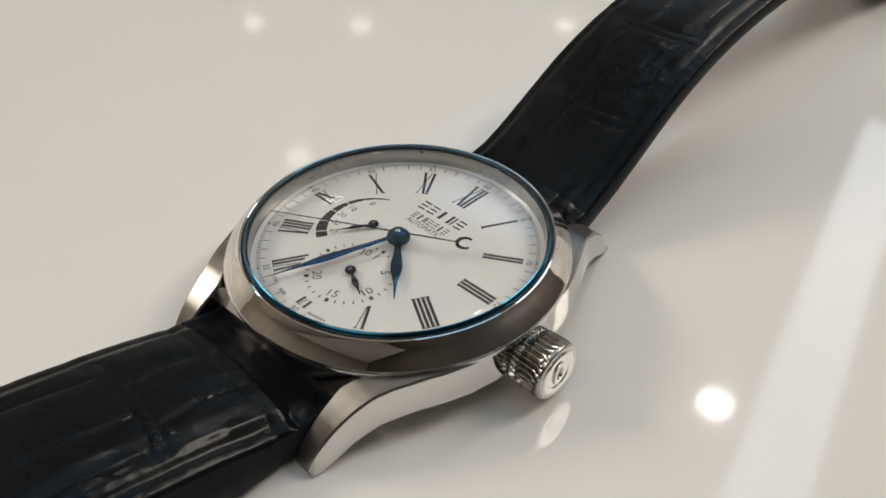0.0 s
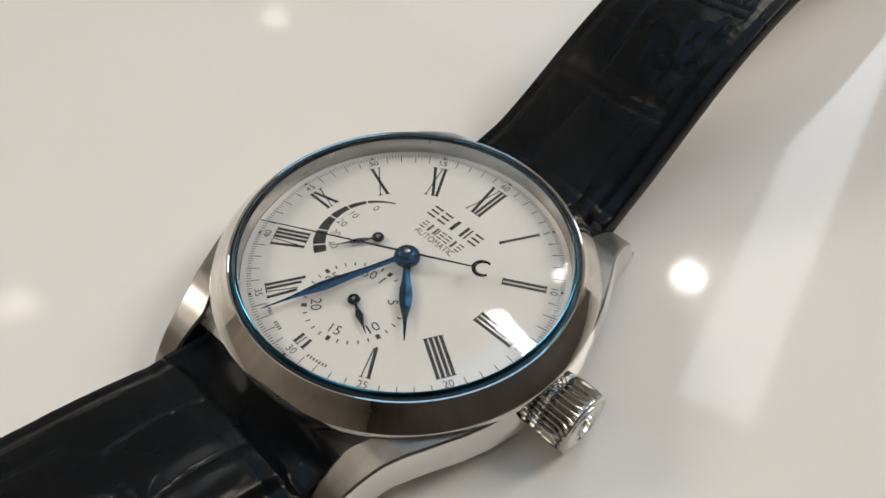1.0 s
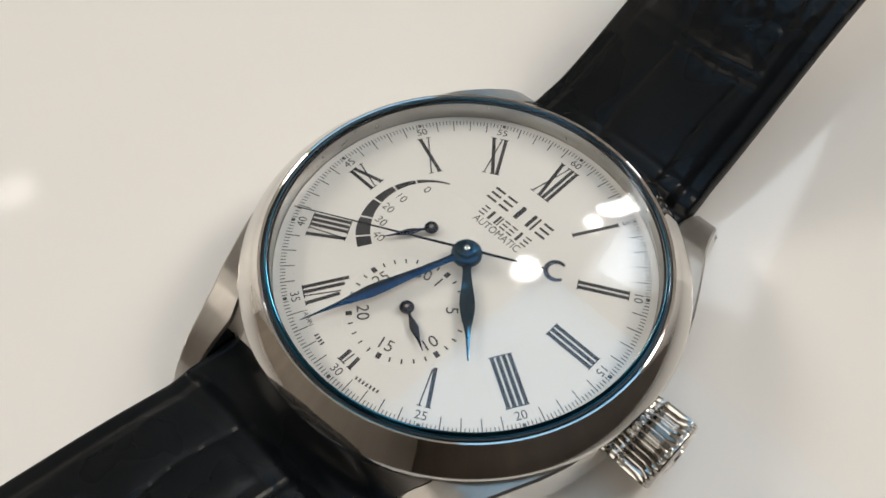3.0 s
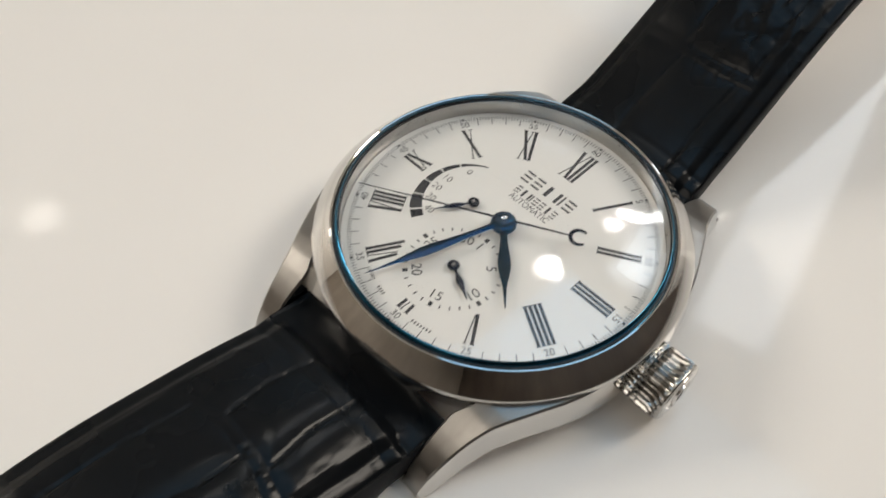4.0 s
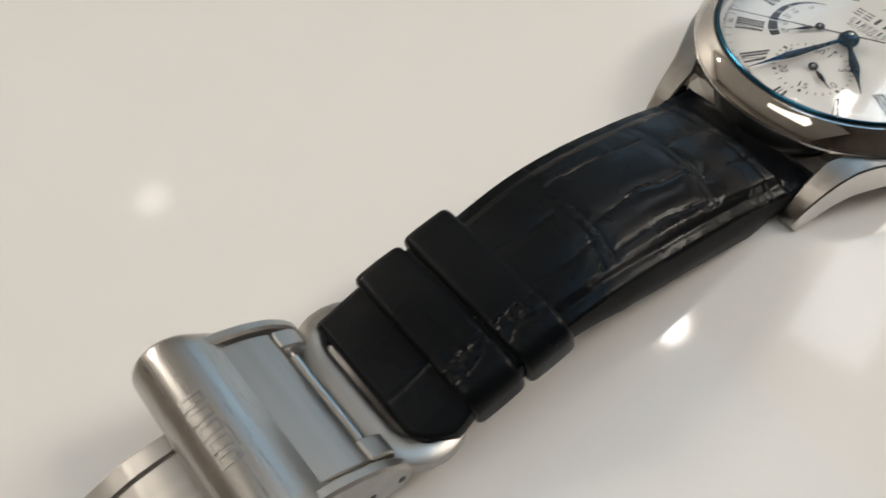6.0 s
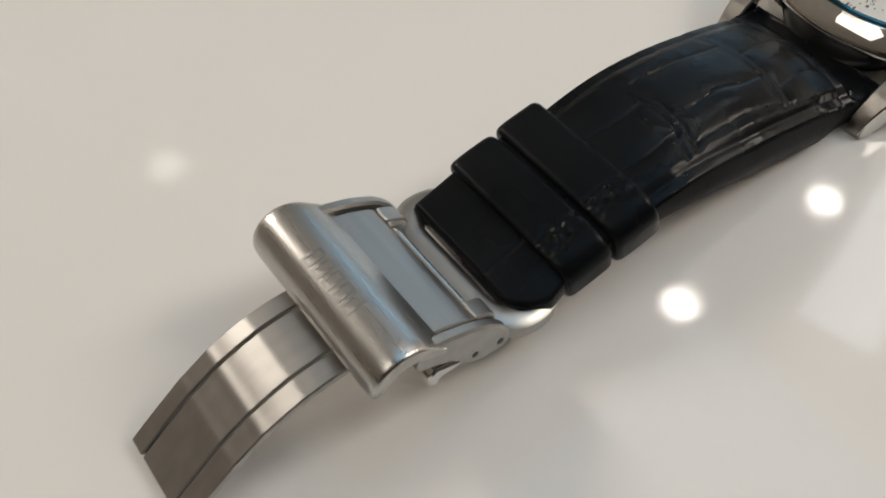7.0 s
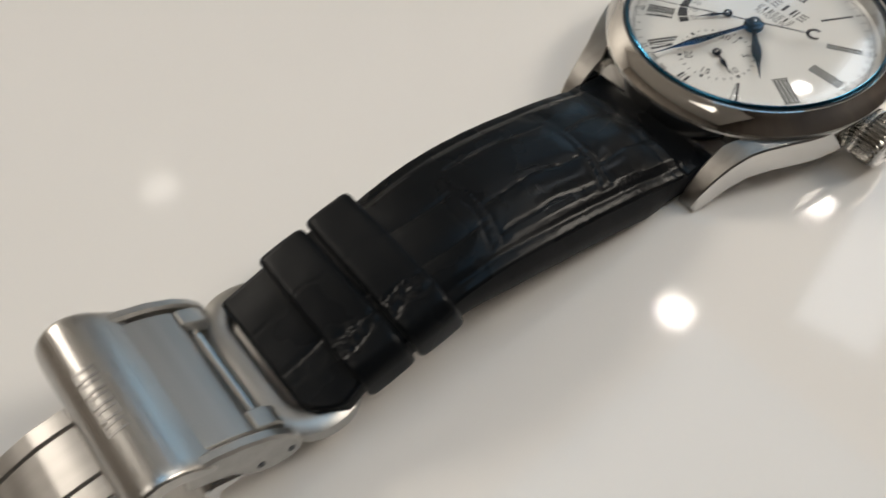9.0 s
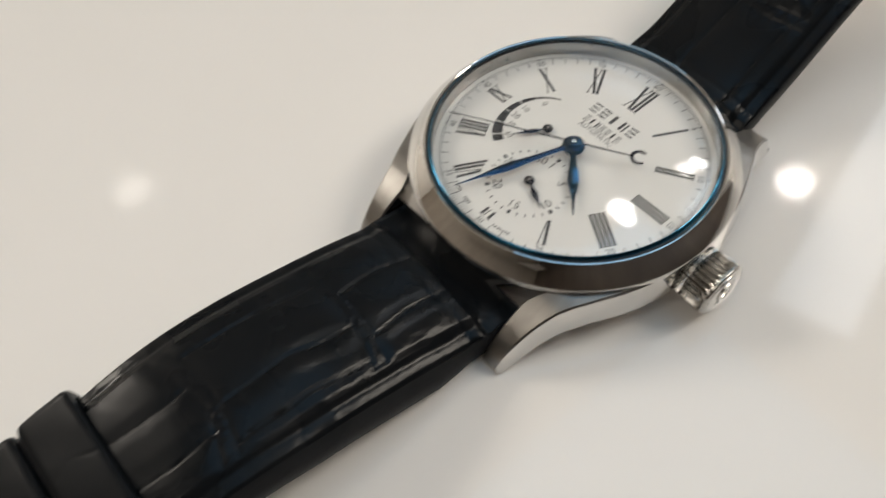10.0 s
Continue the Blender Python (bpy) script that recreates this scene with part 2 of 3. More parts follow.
for x, y in ((-2.14, 1.42), (-1.60, 0.18), (-3.20, 1.99), (-2.81, 2.31), (-2.12, 2.95)):
    downlight(x, y, 0.05, GLOW_DIM, DIM)

strip = new("ceiling_light_strip")
strip.location = (-0.46, 2.1, 1.62)
strip.rotation_euler = (0, 0, radians(14))
tagged(strip, "long slim ceiling light strip, cool white, lit", "ceiling light")
part("housing", mesh_of("housing", *merged(box(-85, -70, -1000, 1000, -14, -0.5), box(110, 125, -1000, 1000, -14, -0.5), box(-70, 110, -1015, -1000, -14, -0.5), box(-70, 110, 1000, 1015, -14, -0.5)), smooth=0), CEIL, strip)
part("diffuser", mesh_of("diffuser", *box(-69, 109, -999, 999, -8, -0.6), smooth=0), GLOW_COOL, strip, "glowing cool white diffuser")

# ---- table ----
table = new("display_table")
tagged(table, "glossy white display table with a seamless top", "table")
part("tabletop", bevelled("tabletop", box(-1700, 700, -850, 1700, -22, 0), 3, 2, 0), TABLE, table)
for lx, ly in ((-1600, -780), (620, -780), (-1600, 1600), (620, 1600)):
    part("leg", bevelled("leg", box(lx - 25, lx + 25, ly - 25, ly + 25, -750, -22), 2, 2, 0), TABLE, table)

# ---- watch ----
watch = new("wristwatch")
tagged(watch, "steel wristwatch, white enamel dial, black crocodile strap, lying open", "watch")
ZD, RD = 8.5, 16.3          # height of the dial and radius of its minute track


def clock(h, r):
    a = radians(90 - 30 * h)
    return r * math.cos(a), r * math.sin(a)


# case middle and back
part("case_middle", mesh_of("case_middle", *revolve([(0, 2.6), (18.0, 2.6), (18.9, 3.2), (19.3, 4.4), (19.35, 7.0), (19.55, 7.2), (20.0, 7.3), (20.12, 7.42), (20.14, 7.7), (20.05, 7.86), (19.8, 7.95), (17.0, 8.0), (0, 8.0)], 180, closed=False)),
     STEEL, watch, "polished steel case band")
part("case_back", mesh_of("case_back", *revolve([(0, 0.25), (15.6, 0.25), (16.6, 0.6), (17.2, 1.3), (17.6, 1.4), (17.9, 2.4), (0, 2.4)], 128, closed=False)), STEEL, watch, "polished steel case back")

LOW = smooth_table([(0, 20.2), (5, 19.8), (8, 19.15), (10.4, 18.3), (13.4, 16.9), (17.2, 15.05), (19.6, 14.3), (22, 13.75), (24.6, 13.1)], passes=60)


def OUT(a):
    return LOW(a) - 0.45


INN = smooth_table([(0, 10.55), (12, 10.6), (15, 11.6), (16.4, 11.7), (18.2, 10.7), (24.6, 10.55)], passes=30)
TOP = smooth_table([(0, 7.6), (12, 7.8), (15.3, 7.62), (17.0, 7.2), (18.6, 6.55), (20, 5.8), (21.3, 5.0), (22.6, 3.9), (23.6, 2.8), (24.2, 2.0), (24.5, 1.4), (24.6, 1.0)], passes=14)
BOT = smooth_table([(0, 3.7), (14, 3.7), (17, 3.2), (20, 2.1), (21.5, 1.3), (23, 0.4), (23.8, 0.05), (24.3, 0.1), (24.6, 0.35)], passes=12)


def flank(side):
    """One side of the case with its two lugs: brushed above, polished outside."""
    sections = []
    ys = [-24.6 + 49.2 * k / 160 for k in range(161)]
    for y in ys:
        a = abs(y)
        xo, xl, zt, zb = OUT(a), LOW(a), TOP(a), BOT(a)
        zt = max(zt, zb + 0.15)
        xi = INN(a)
        c = min(0.22, (zt - zb) * 0.2)
        sections.append([(side * p, y, q) for p, q in ((xi, zb), (xl - c, zb), (xl, zb + c), ((xo + xl) / 2 + 0.06 * min(1, (zt - zb) / 4), (zb + zt) / 2), (xo, zt - c), (xo - c, zt), (xi + c, zt + 0.05), (xi, zt - c))])
    return loft(sections)


def two_tone(ob, second, rule):
    ob.data.materials.append(second)
    for p in ob.data.polygons:
        if rule(p):
            p.material_index = 1


for side in (1, -1):
    ob = part("lug_flank", mesh_of("lug_flank", *flank(side), smooth=30), STEEL, watch, "steel case flank with two curved lugs")
    two_tone(ob, BRUSHED, lambda p: p.normal.z > 0.45 or (abs(p.normal.y) > 0.75 and p.normal.z > -0.2))

part("bezel", mesh_of("bezel", *revolve([(17.9, 9.2), (17.9, 10.45), (17.95, 10.57), (18.06, 10.63), (18.2, 10.6), (18.3, 10.5), (18.36, 10.42), (18.85, 9.98), (19.35, 9.46), (19.8, 8.93), (20.1, 8.54), (20.2, 8.4), (20.24, 8.3), (20.22, 8.2), (20.14, 8.13), (19.9, 8.08), (18.05, 8.08)], 192), smooth=32), STEEL, watch, "polished sloping steel bezel")
part("rehaut", mesh_of("rehaut", *revolve([(17.25, 8.45), (17.42, 10.2), (17.5, 10.33), (17.88, 10.33), (17.88, 8.4), (17.25, 8.4)], 160)), REHAUT, watch, "satin steel inner ring")
part("gasket", mesh_of("gasket", *revolve([(17.46, 10.36), (17.5, 10.6), (17.88, 10.58), (17.88, 10.36)], 160)), GASKET_SHADE, watch, "thin black crystal gasket")
# added black ring: the dark inner reflection of the rim as a solid part
part("rim_dark_ring", mesh_of("rim_dark_ring", *revolve([(17.2, 10.33), (17.22, 10.42), (17.4, 10.42), (17.42, 10.33)], 160)), GASKET_SHADE, watch, "thin black ring added for the dark reflection under the crystal's rim")

# crystal: a thin dome with a chamfered rim
dome = [(17.44, 10.3), (17.44, 10.82), (17.3, 10.97)]
dome += [(r, 11.0 + 0.75 * (1 - (r / 17.3) ** 2)) for r in (17.1, 16, 14, 12, 10, 8, 6, 4, 2, 0)]
under = [(r, 9.9 + 0.62 * (1 - (r / 17.3) ** 2)) for r in (0, 2, 4, 6, 8, 10, 12, 14, 16)] + [(17.0, 9.95), (17.2, 10.3)]
glass = part("crystal", mesh_of("crystal", *revolve(dome + under, 160), smooth=25), CRYSTAL, watch, "clear domed sapphire crystal")

# the blue reflection along the crystal's rim is put into this ring's colour
EDGE = surface("blue_reflection_edge", (0.020, 0.105, 0.18), (0.028, 0.13, 0.22), 0.08, 300, metal=1.0, rough2=0.16)
part("crystal_edge", mesh_of("crystal_edge", *revolve([(17.36, 11.0), (17.44, 10.97), (17.7, 10.72), (17.72, 10.6), (17.4, 10.7)], 192), smooth=60), EDGE, watch, "crystal chamfer with a blue reflection put into its colour")

# dial
dial = part("dial", mesh_of("dial", *revolve([(0, ZD), (16.9, ZD), (17.2, ZD - 0.06), (17.24, ZD - 0.2), (0, ZD - 0.2)], 160, closed=False)), ENAMEL, watch, "glossy white enamel dial")
ZP = ZD + 0.012
SUB = (0.0, -0.455 * RD)
PR = (-0.27 * RD, 0.0)


def stroke(a, b, w0, w1=None):
    """A flat printed stroke from a to b."""
    w1 = w0 if w1 is None else w1
    dx, dy = b[0] - a[0], b[1] - a[1]
    d = math.hypot(dx, dy)
    nx, ny = -dy / d / 2, dx / d / 2
    return prism([(a[0] + nx * w0, a[1] + ny * w0), (a[0] - nx * w0, a[1] - ny * w0), (b[0] - nx * w1, b[1] - ny * w1), (b[0] + nx * w1, b[1] + ny * w1)], ZP - 0.006, ZP + 0.01)


THICK, THIN, GAP = 0.34, 0.12, 0.52


def numeral(h, text, r0, r1):
    """Roman numeral with its head to the rim; thick and thin strokes with serifs."""
    widths = {"I": GAP, "V": 1.0, "X": 1.1}
    total = sum(widths[c] for c in text)
    x = -total / 2
    pieces, spans = [], []
    for c in text:
        w = widths[c]
        mid = x + w / 2
        if c == "I":
            spans.append(((mid, r0), (mid, r1), THICK))
        elif c == "V":
            spans.append(((mid - 0.0, r0), (x + 0.14, r1), THICK))
            spans.append(((mid + 0.02, r0), (x + w - 0.12, r1), THIN))
        else:
            spans.append(((x + w - 0.14, r0), (x + 0.14, r1), THICK))
            spans.append(((x + 0.12, r0), (x + w - 0.12, r1), THIN))
        x += w
    a = radians(-30 * h)
    ca, sa = math.cos(a), math.sin(a)

    def world(p):
        return p[0] * ca - p[1] * sa, p[0] * sa + p[1] * ca

    for p, q, w in spans:
        P, Q = world(p), world(q)
        # the numerals next to the small dials are cut short by them
        t0 = 0.0
        if h in (5, 6, 7):
            for k in range(200):
                t = k / 200
                X, Y = P[0] + (Q[0] - P[0]) * t, P[1] + (Q[1] - P[1]) * t
                if math.hypot(X - SUB[0], Y - SUB[1]) < 0.372 * RD:
                    t0 = t
        P = (P[0] + (Q[0] - P[0]) * t0, P[1] + (Q[1] - P[1]) * t0)
        pieces.append(stroke(P, Q, w))
        for end, hide in ((p, t0 > 0), (q, False)):
            if not hide:
                s = 0.22 if w == THICK else 0.16
                pieces.append(stroke(world((end[0] - s - 0.05, end[1])), world((end[0] + s + 0.05, end[1])), 0.09))
    return merged(*pieces)


for h, text, r0 in ((1, "I", .625), (2, "II", .622), (3, "III", .616), (4, "IIII", .612), (5, "V", .61), (6, "VI", .62), (7, "VII", .62), (8, "VIII", .68), (9, "IX", .72), (10, "X", .632), (11, "XI", .625), (12, "XII", .621)):
    part("numeral", mesh_of("numeral", *numeral(h, text, r0 * RD, .900 * RD), smooth=0), PRINT, dial, "black printed Roman numeral " + text)

marks = []
for i in range(300):
    a = i / 25.0
    if i % 25 == 0:
        marks.append(stroke(clock(a, .992 * RD), clock(a, 1.013 * RD), 0.30))
    elif i % 5 == 0:
        marks.append(stroke(clock(a, .935 * RD), clock(a, 1.015 * RD), 0.085))
    else:
        marks.append(stroke(clock(a, .985 * RD), clock(a, 1.015 * RD), 0.07))
tagged(part("minute_track", mesh_of("minute_track", *merged(*marks), smooth=0), PRINT, dial, "fine black printed minute track"), kind="stuff")

# power reserve scale: a sickle of five blocks
arc = []
A0, A1 = 117.0, 241.0
for k, (p, q) in enumerate(((0, .252), (.264, .422), (.436, .592), (.606, .755), (.769, .912), (.926, 1.0))):
    ring_in, ring_out = [], []
    for j in range(13):
        u = p + (q - p) * j / 12
        ang = radians(A0 + (A1 - A0) * u)
        ro = .352 + .072 * min(1, u * 1.15) ** 1.3
        ring_in.append((PR[0] + .342 * RD * math.cos(ang), PR[1] + .342 * RD * math.sin(ang)))
        ring_out.append((PR[0] + ro * RD * math.cos(ang), PR[1] + ro * RD * math.sin(ang)))
    arc.append(prism(ring_in + ring_out[::-1], ZP - 0.006, ZP + 0.01))
part("power_reserve_scale", mesh_of("power_reserve_scale", *merged(*arc), smooth=0), PRINT, dial, "black tapering power reserve arc")

# date track of the small dial
dots = []
for d in range(31):
    a = radians(90 - d * 360 / 31)
    big = d in (0, 4, 9, 14, 19, 24)
    r0, r1, w = (.288, .322, .42) if big else (.292, .318, .14)
    dots.append(stroke((SUB[0] + r0 * RD * math.cos(a), SUB[1] + r0 * RD * math.sin(a)), (SUB[0] + r1 * RD * math.cos(a), SUB[1] + r1 * RD * math.sin(a)), w))
part("date_track", mesh_of("date_track", *merged(*dots), smooth=0), PRINT, dial, "black printed date marks")

# faint raised lips round the two small dials
for c, r in ((SUB, .345 * RD), (PR, .30 * RD)):
    part("subdial_rim", mesh_of("subdial_rim", *revolve([(r - 0.22, ZD - 0.05), (r, ZD + 0.022), (r + 0.22, ZD - 0.05)], 96, c[0], c[1])), ENAMEL, dial)


def lettering(name, text, size, x, y, turn, mat=None, label="", parent=None, z=None, stretch=1.0, wide=0.0):
    cu = bpy.data.curves.new(name, "FONT")
    cu.body, cu.size, cu.align_x, cu.align_y = text, 1.0, "CENTER", "CENTER"
    tmp = bpy.data.objects.new(name, cu)
    scene.collection.objects.link(tmp)
    bpy.context.view_layer.update()
    me = bpy.data.meshes.new_from_object(tmp)
    bpy.data.objects.remove(tmp)
    s = size * MM
    if wide:
        xs = [v.co.x for v in me.vertices]
        stretch = wide / size / (max(xs) - min(xs))
    me.transform(Matrix.Translation((x * MM, y * MM, (z or ZP) * MM)) @ Matrix.Rotation(radians(turn), 4, "Z") @ Matrix.Diagonal((s * stretch, s, s, 1)))
    return part(name, me, mat or PRINT, parent or dial, label)


for k in range(1, 13):
    x, y = clock(k, .95 * RD)
    turn = -30 * k + (180 if 3 < k < 8 else 0)
    lettering("minute_number", str(5 * k), 1.1, x, y, turn, label="small printed number " + str(5 * k))
for d in (1, 5, 10, 15, 20, 25, 30):
    a = -(d - 1) * 360 / 31
    lettering("date_number", str(d), 1.55, SUB[0] + .235 * RD * math.sin(-radians(a)), SUB[1] + .235 * RD * math.cos(radians(a)), a + (180 if 9 < d < 21 else 0), label="small printed date " + str(d))
for v, x, y in ((0, -7.96, 3.02), (10, -9.03, .63), (20, -9.0, -1.06), (30, -8.38, -2.57), (40, -7.3, -3.9)):
    lettering("reserve_number", str(v), 1.15, x, y, 0, label="small printed number " + str(v))
lettering("dial_word", "AUTOMATIC", 1.15, 0.0, .245 * RD, 0, label="small printed word AUTOMATIC", wide=5.4)

# maker's marks as plain bars: blocks of lying, standing and paired bars
for y0, half, blocks, hgt, w in ((.447, .228, "hhvph", 1.62, 0.30), (.318, .182, "hvphhvh", 1.08, 0.19)):
    bars = []
    step = 2 * half * RD / len(blocks)
    for k, kind_ in enumerate(blocks):
        xa = -half * RD + step * (k + 0.12)
        xb = xa + 0.76 * step
        ya, yb = y0 * RD - hgt / 2, y0 * RD + hgt / 2
        if kind_ == "h":
            bars += [stroke((xa, y), (xb, y), w * .8) for y in (ya + w / 2, (ya + yb) / 2, yb - w / 2)]
        elif kind_ == "v":
            bars.append(stroke(((xa + xb) / 2, ya), ((xa + xb) / 2, yb), w * 1.5))
        else:
            bars += [stroke((x, ya), (x, yb), ww) for x, ww in ((xa + .3 * step, w * 1.2), (xb - .1 * step, w * .7))]
    part("printed_mark", mesh_of("printed_mark", *merged(*bars), smooth=0), PRINT, dial, "plain black printed bars")
for h0, word in ((6.72, "JAPAN"),):
    for k, ch in enumerate(word):
        hh = h0 + .075 - k * .043
        x, y = clock(hh, .918 * RD)
        lettering("origin_letter", ch, 0.62, x, y, -30 * hh + 180, label="tiny printed letter " + ch)
tiny = [stroke(clock(6.46 - k * .04, .905 * RD), clock(6.46 - k * .04, .93 * RD), 0.16) for k in range(4)]
tiny += [stroke(clock(5.78 - k * .045, .905 * RD), clock(5.78 - k * .045, .925 * RD), 0.16) for k in range(7)]
part("tiny_print", mesh_of("tiny_print", *merged(*tiny), smooth=0), PRINT, dial, "tiny unreadable black print")


# pointers of the dial
def hand(name, h, outline, z, mat, label, centre=(0, 0), lift=0.16):
    """A leaf-shaped hand from half-widths along its length, ridged along the middle."""
    a = radians(90 - 30 * h)
    ca, sa = math.cos(a), math.sin(a)
    verts, faces = [], []
    for r, w in outline:
        for s, dz in ((-1, 0), (0, lift * min(1, w / 0.4)), (1, 0)):
            px, py = r, s * w
            verts.append((centre[0] + px * ca - py * sa, centre[1] + px * sa + py * ca, z + dz))
        verts.append((centre[0] + r * ca, centre[1] + r * sa, z - 0.08))
    for k in range(len(outline) - 1):
        o, p = 4 * k, 4 * k + 4
        for i, j in ((0, 1), (1, 2), (2, 3), (3, 0)):
            faces.append([o + i, o + j, p + j, p + i])
    faces += [[3, 2, 1, 0], [len(verts) - 4 + i for i in range(4)]]
    return part(name, mesh_of(name, verts, faces, smooth=20), mat, watch, label)


LEAF_MIN = [(0.5, .5), (2, .34), (4, .36), (6, .46), (8, .60), (9.4, .62), (11, .42), (12.5, .22), (14, .13), (15.7, .05)]
LEAF_HOUR = [(0.5, .5), (1.8, .36), (3, .46), (4.2, .62), (5.2, .69), (6.2, .58), (7.2, .36), (8.2, .20), (9.4, .13), (10.5, .05)]
SECONDS = 8.05
hand("hour_hand", 4.53, LEAF_HOUR, ZD + 0.75, BLUED, "blued steel leaf hour hand")
hand("minute_hand", 6.63, LEAF_MIN, ZD + 1.15, BLUED, "blued steel leaf minute hand")
sec = hand("seconds_hand", SECONDS, [(-6.9, .10), (-4, .13), (0, .16), (6, .11), (16.2, .05)], ZD + 1.6, DARKHAND, "thin dark seconds hand with a crescent tail", lift=0.05)
a = radians(90 - 30 * SECONDS)
cres = []
cx, cy = -7.95 * math.cos(a), -7.95 * math.sin(a)
n_c = 22
outer = [(1.08 * math.cos(t), 1.08 * math.sin(t)) for t in [radians(48 + 264 * k / n_c) for k in range(n_c + 1)]]
inner = [(0.78 * math.cos(t) + 0.14, 0.78 * math.sin(t)) for t in [radians(52 + 256 * k / n_c) for k in range(n_c + 1)]]
turn = a + math.pi
pts = [(cx + px * math.cos(turn) - py * math.sin(turn), cy + px * math.sin(turn) + py * math.cos(turn)) for px, py in outer + inner[::-1]]
part("crescent", mesh_of("crescent", *prism(pts, ZD + 1.55, ZD + 1.68), smooth=0), DARKHAND, sec, "crescent-shaped tail")
part("hand_hub", mesh_of("hand_hub", *revolve([(0, ZD + .6), (1.35, ZD + .6), (1.42, ZD + .75), (1.38, ZD + 1.1), (1.25, ZD + 1.3), (.95, ZD + 1.36), (.85, ZD + 1.75), (.7, ZD + 1.85), (.42, ZD + 1.86), (.36, ZD + 1.78), (.15, ZD + 1.78), (0, ZD + 1.8)], 48, closed=False)), BLUED, watch, "round blued steel hub over the dial centre")
part("hub_pin", mesh_of("hub_pin", *revolve([(0, ZD + 1.94), (.2, ZD + 1.92), (.28, ZD + 1.86), (.28, ZD + 1.78), (0, ZD + 1.78)], 24, closed=False)), STEEL, watch, "tiny bright steel pin")
part("centre_post", mesh_of("centre_post", *revolve([(0, ZD), (.5, ZD), (.5, ZD + .6), (0, ZD + .6)], 24, closed=False)), STEEL, watch)
for c, h, length, wide in ((SUB, 3.9, 4.35, .40), (PR, 7.07, 4.5, .36)):
    name = "date_hand" if c is SUB else "reserve_hand"
    hb = hand(name, h, [(0.4, .14), (1.0, .14), (1.5, .28), (2.1, wide), (2.7, .28), (3.3, .13), (length, .04)], ZD + 0.42, DARKHAND, "small dark blued leaf hand", c, 0.1)
    part("hub", mesh_of("hub", *revolve([(0, ZD), (.35, ZD), (.35, ZD + .3), (.62, ZD + .32), (.66, ZD + .45), (.58, ZD + .6), (.3, ZD + .64), (.22, ZD + .58), (0, ZD + .6)], 32, c[0], c[1], closed=False)), DARKHAND, hb)
    part("hub_pin", mesh_of("hub_pin", *revolve([(0, ZD + .70), (.16, ZD + .69), (.21, ZD + .64), (.21, ZD + .58), (0, ZD + .58)], 20, c[0], c[1], closed=False)), STEEL, hb, "tiny bright steel pin")

# crown
CZ, CR = 4.35, 3.45


def crown_piece():
    """Fluted crown: hollow flutes between thin ridges, parted by a ring groove, running out under the cap."""
    steps = 8
    n = 30 * steps
    sections = []
    for x, k, depth in ((19.4, .84, 0), (19.55, .92, .7), (19.8, .95, 1), (20.4, .97, 1), (20.52, .90, .5), (20.68, .90, .5), (20.8, .98, 1), (21.6, 1.0, 1), (22.5, 1.0, 1),
                        (23.0, 1.0, .85), (23.4, .99, .5), (23.7, .98, .15), (23.9, .965, 0), (24.02, .94, 0), (24.08, .88, 0), (24.05, .80, 0)):
        ring_ = []
        for i in range(n):
            t = 2 * math.pi * i / n
            r = CR * k - depth * 0.5 * abs(math.sin(math.pi * (i % steps) / steps)) ** 0.6
            ring_.append((x, r * math.cos(t), CZ + r * math.sin(t)))
        sections.append(ring_)
    return loft(sections)


def along_x(piece, x0):
    """Turns a piece revolved round z so that it faces +x, centred on the crown."""
    return [(x0 + z, -y, CZ + x) for x, y, z in piece[0]], piece[1]


crown = part("crown", mesh_of("crown", *crown_piece(), smooth=40), CROWNSTEEL, watch, "fluted polished steel winding crown")
part("crown_cap", mesh_of("crown_cap", *along_x(revolve([(0, 0.02), (1.75, 0.02), (1.85, 0.12), (2.45, 0.14), (2.62, 0.02), (2.66, -.1), (0, -.1)], 64, closed=False), 24.07)), STEEL, crown)
emb = []
for k in range(40):
    t = 2 * math.pi * k / 40
    emb.append((0.85 * math.cos(t) + 0.25 * math.sin(t), 1.45 * math.sin(t)))
emb_in = [(0.55 * p, 0.62 * q) for p, q in emb]
ev = [(24.08, p, CZ + q) for p, q in emb] + [(24.3, p * .96, CZ + q * .96) for p, q in emb] + [(24.3, p, CZ + q) for p, q in emb_in] + [(24.08, p, CZ + q) for p, q in emb_in]
ef = [[40 * r_ + i, 40 * r_ + (i + 1) % 40, 40 * (r_ + 1) + (i + 1) % 40, 40 * (r_ + 1) + i] for r_ in range(3) for i in range(40)]
part("crown_emblem", mesh_of("crown_emblem", ev, ef), STEEL, crown, "plain raised oval emblem")
part("crown_stem", mesh_of("crown_stem", *along_x(revolve([(0, 0), (2.2, 0), (2.2, 1.2), (0, 1.2)], 32, closed=False), 18.6)), STEEL, watch)

# spring bars between the lugs
for s in (1, -1):
    part("spring_bar", mesh_of("spring_bar", *tube([(-10.6, s * 21.6, 3.1), (10.6, s * 21.6, 3.1)], 0.75)), STEEL, watch)


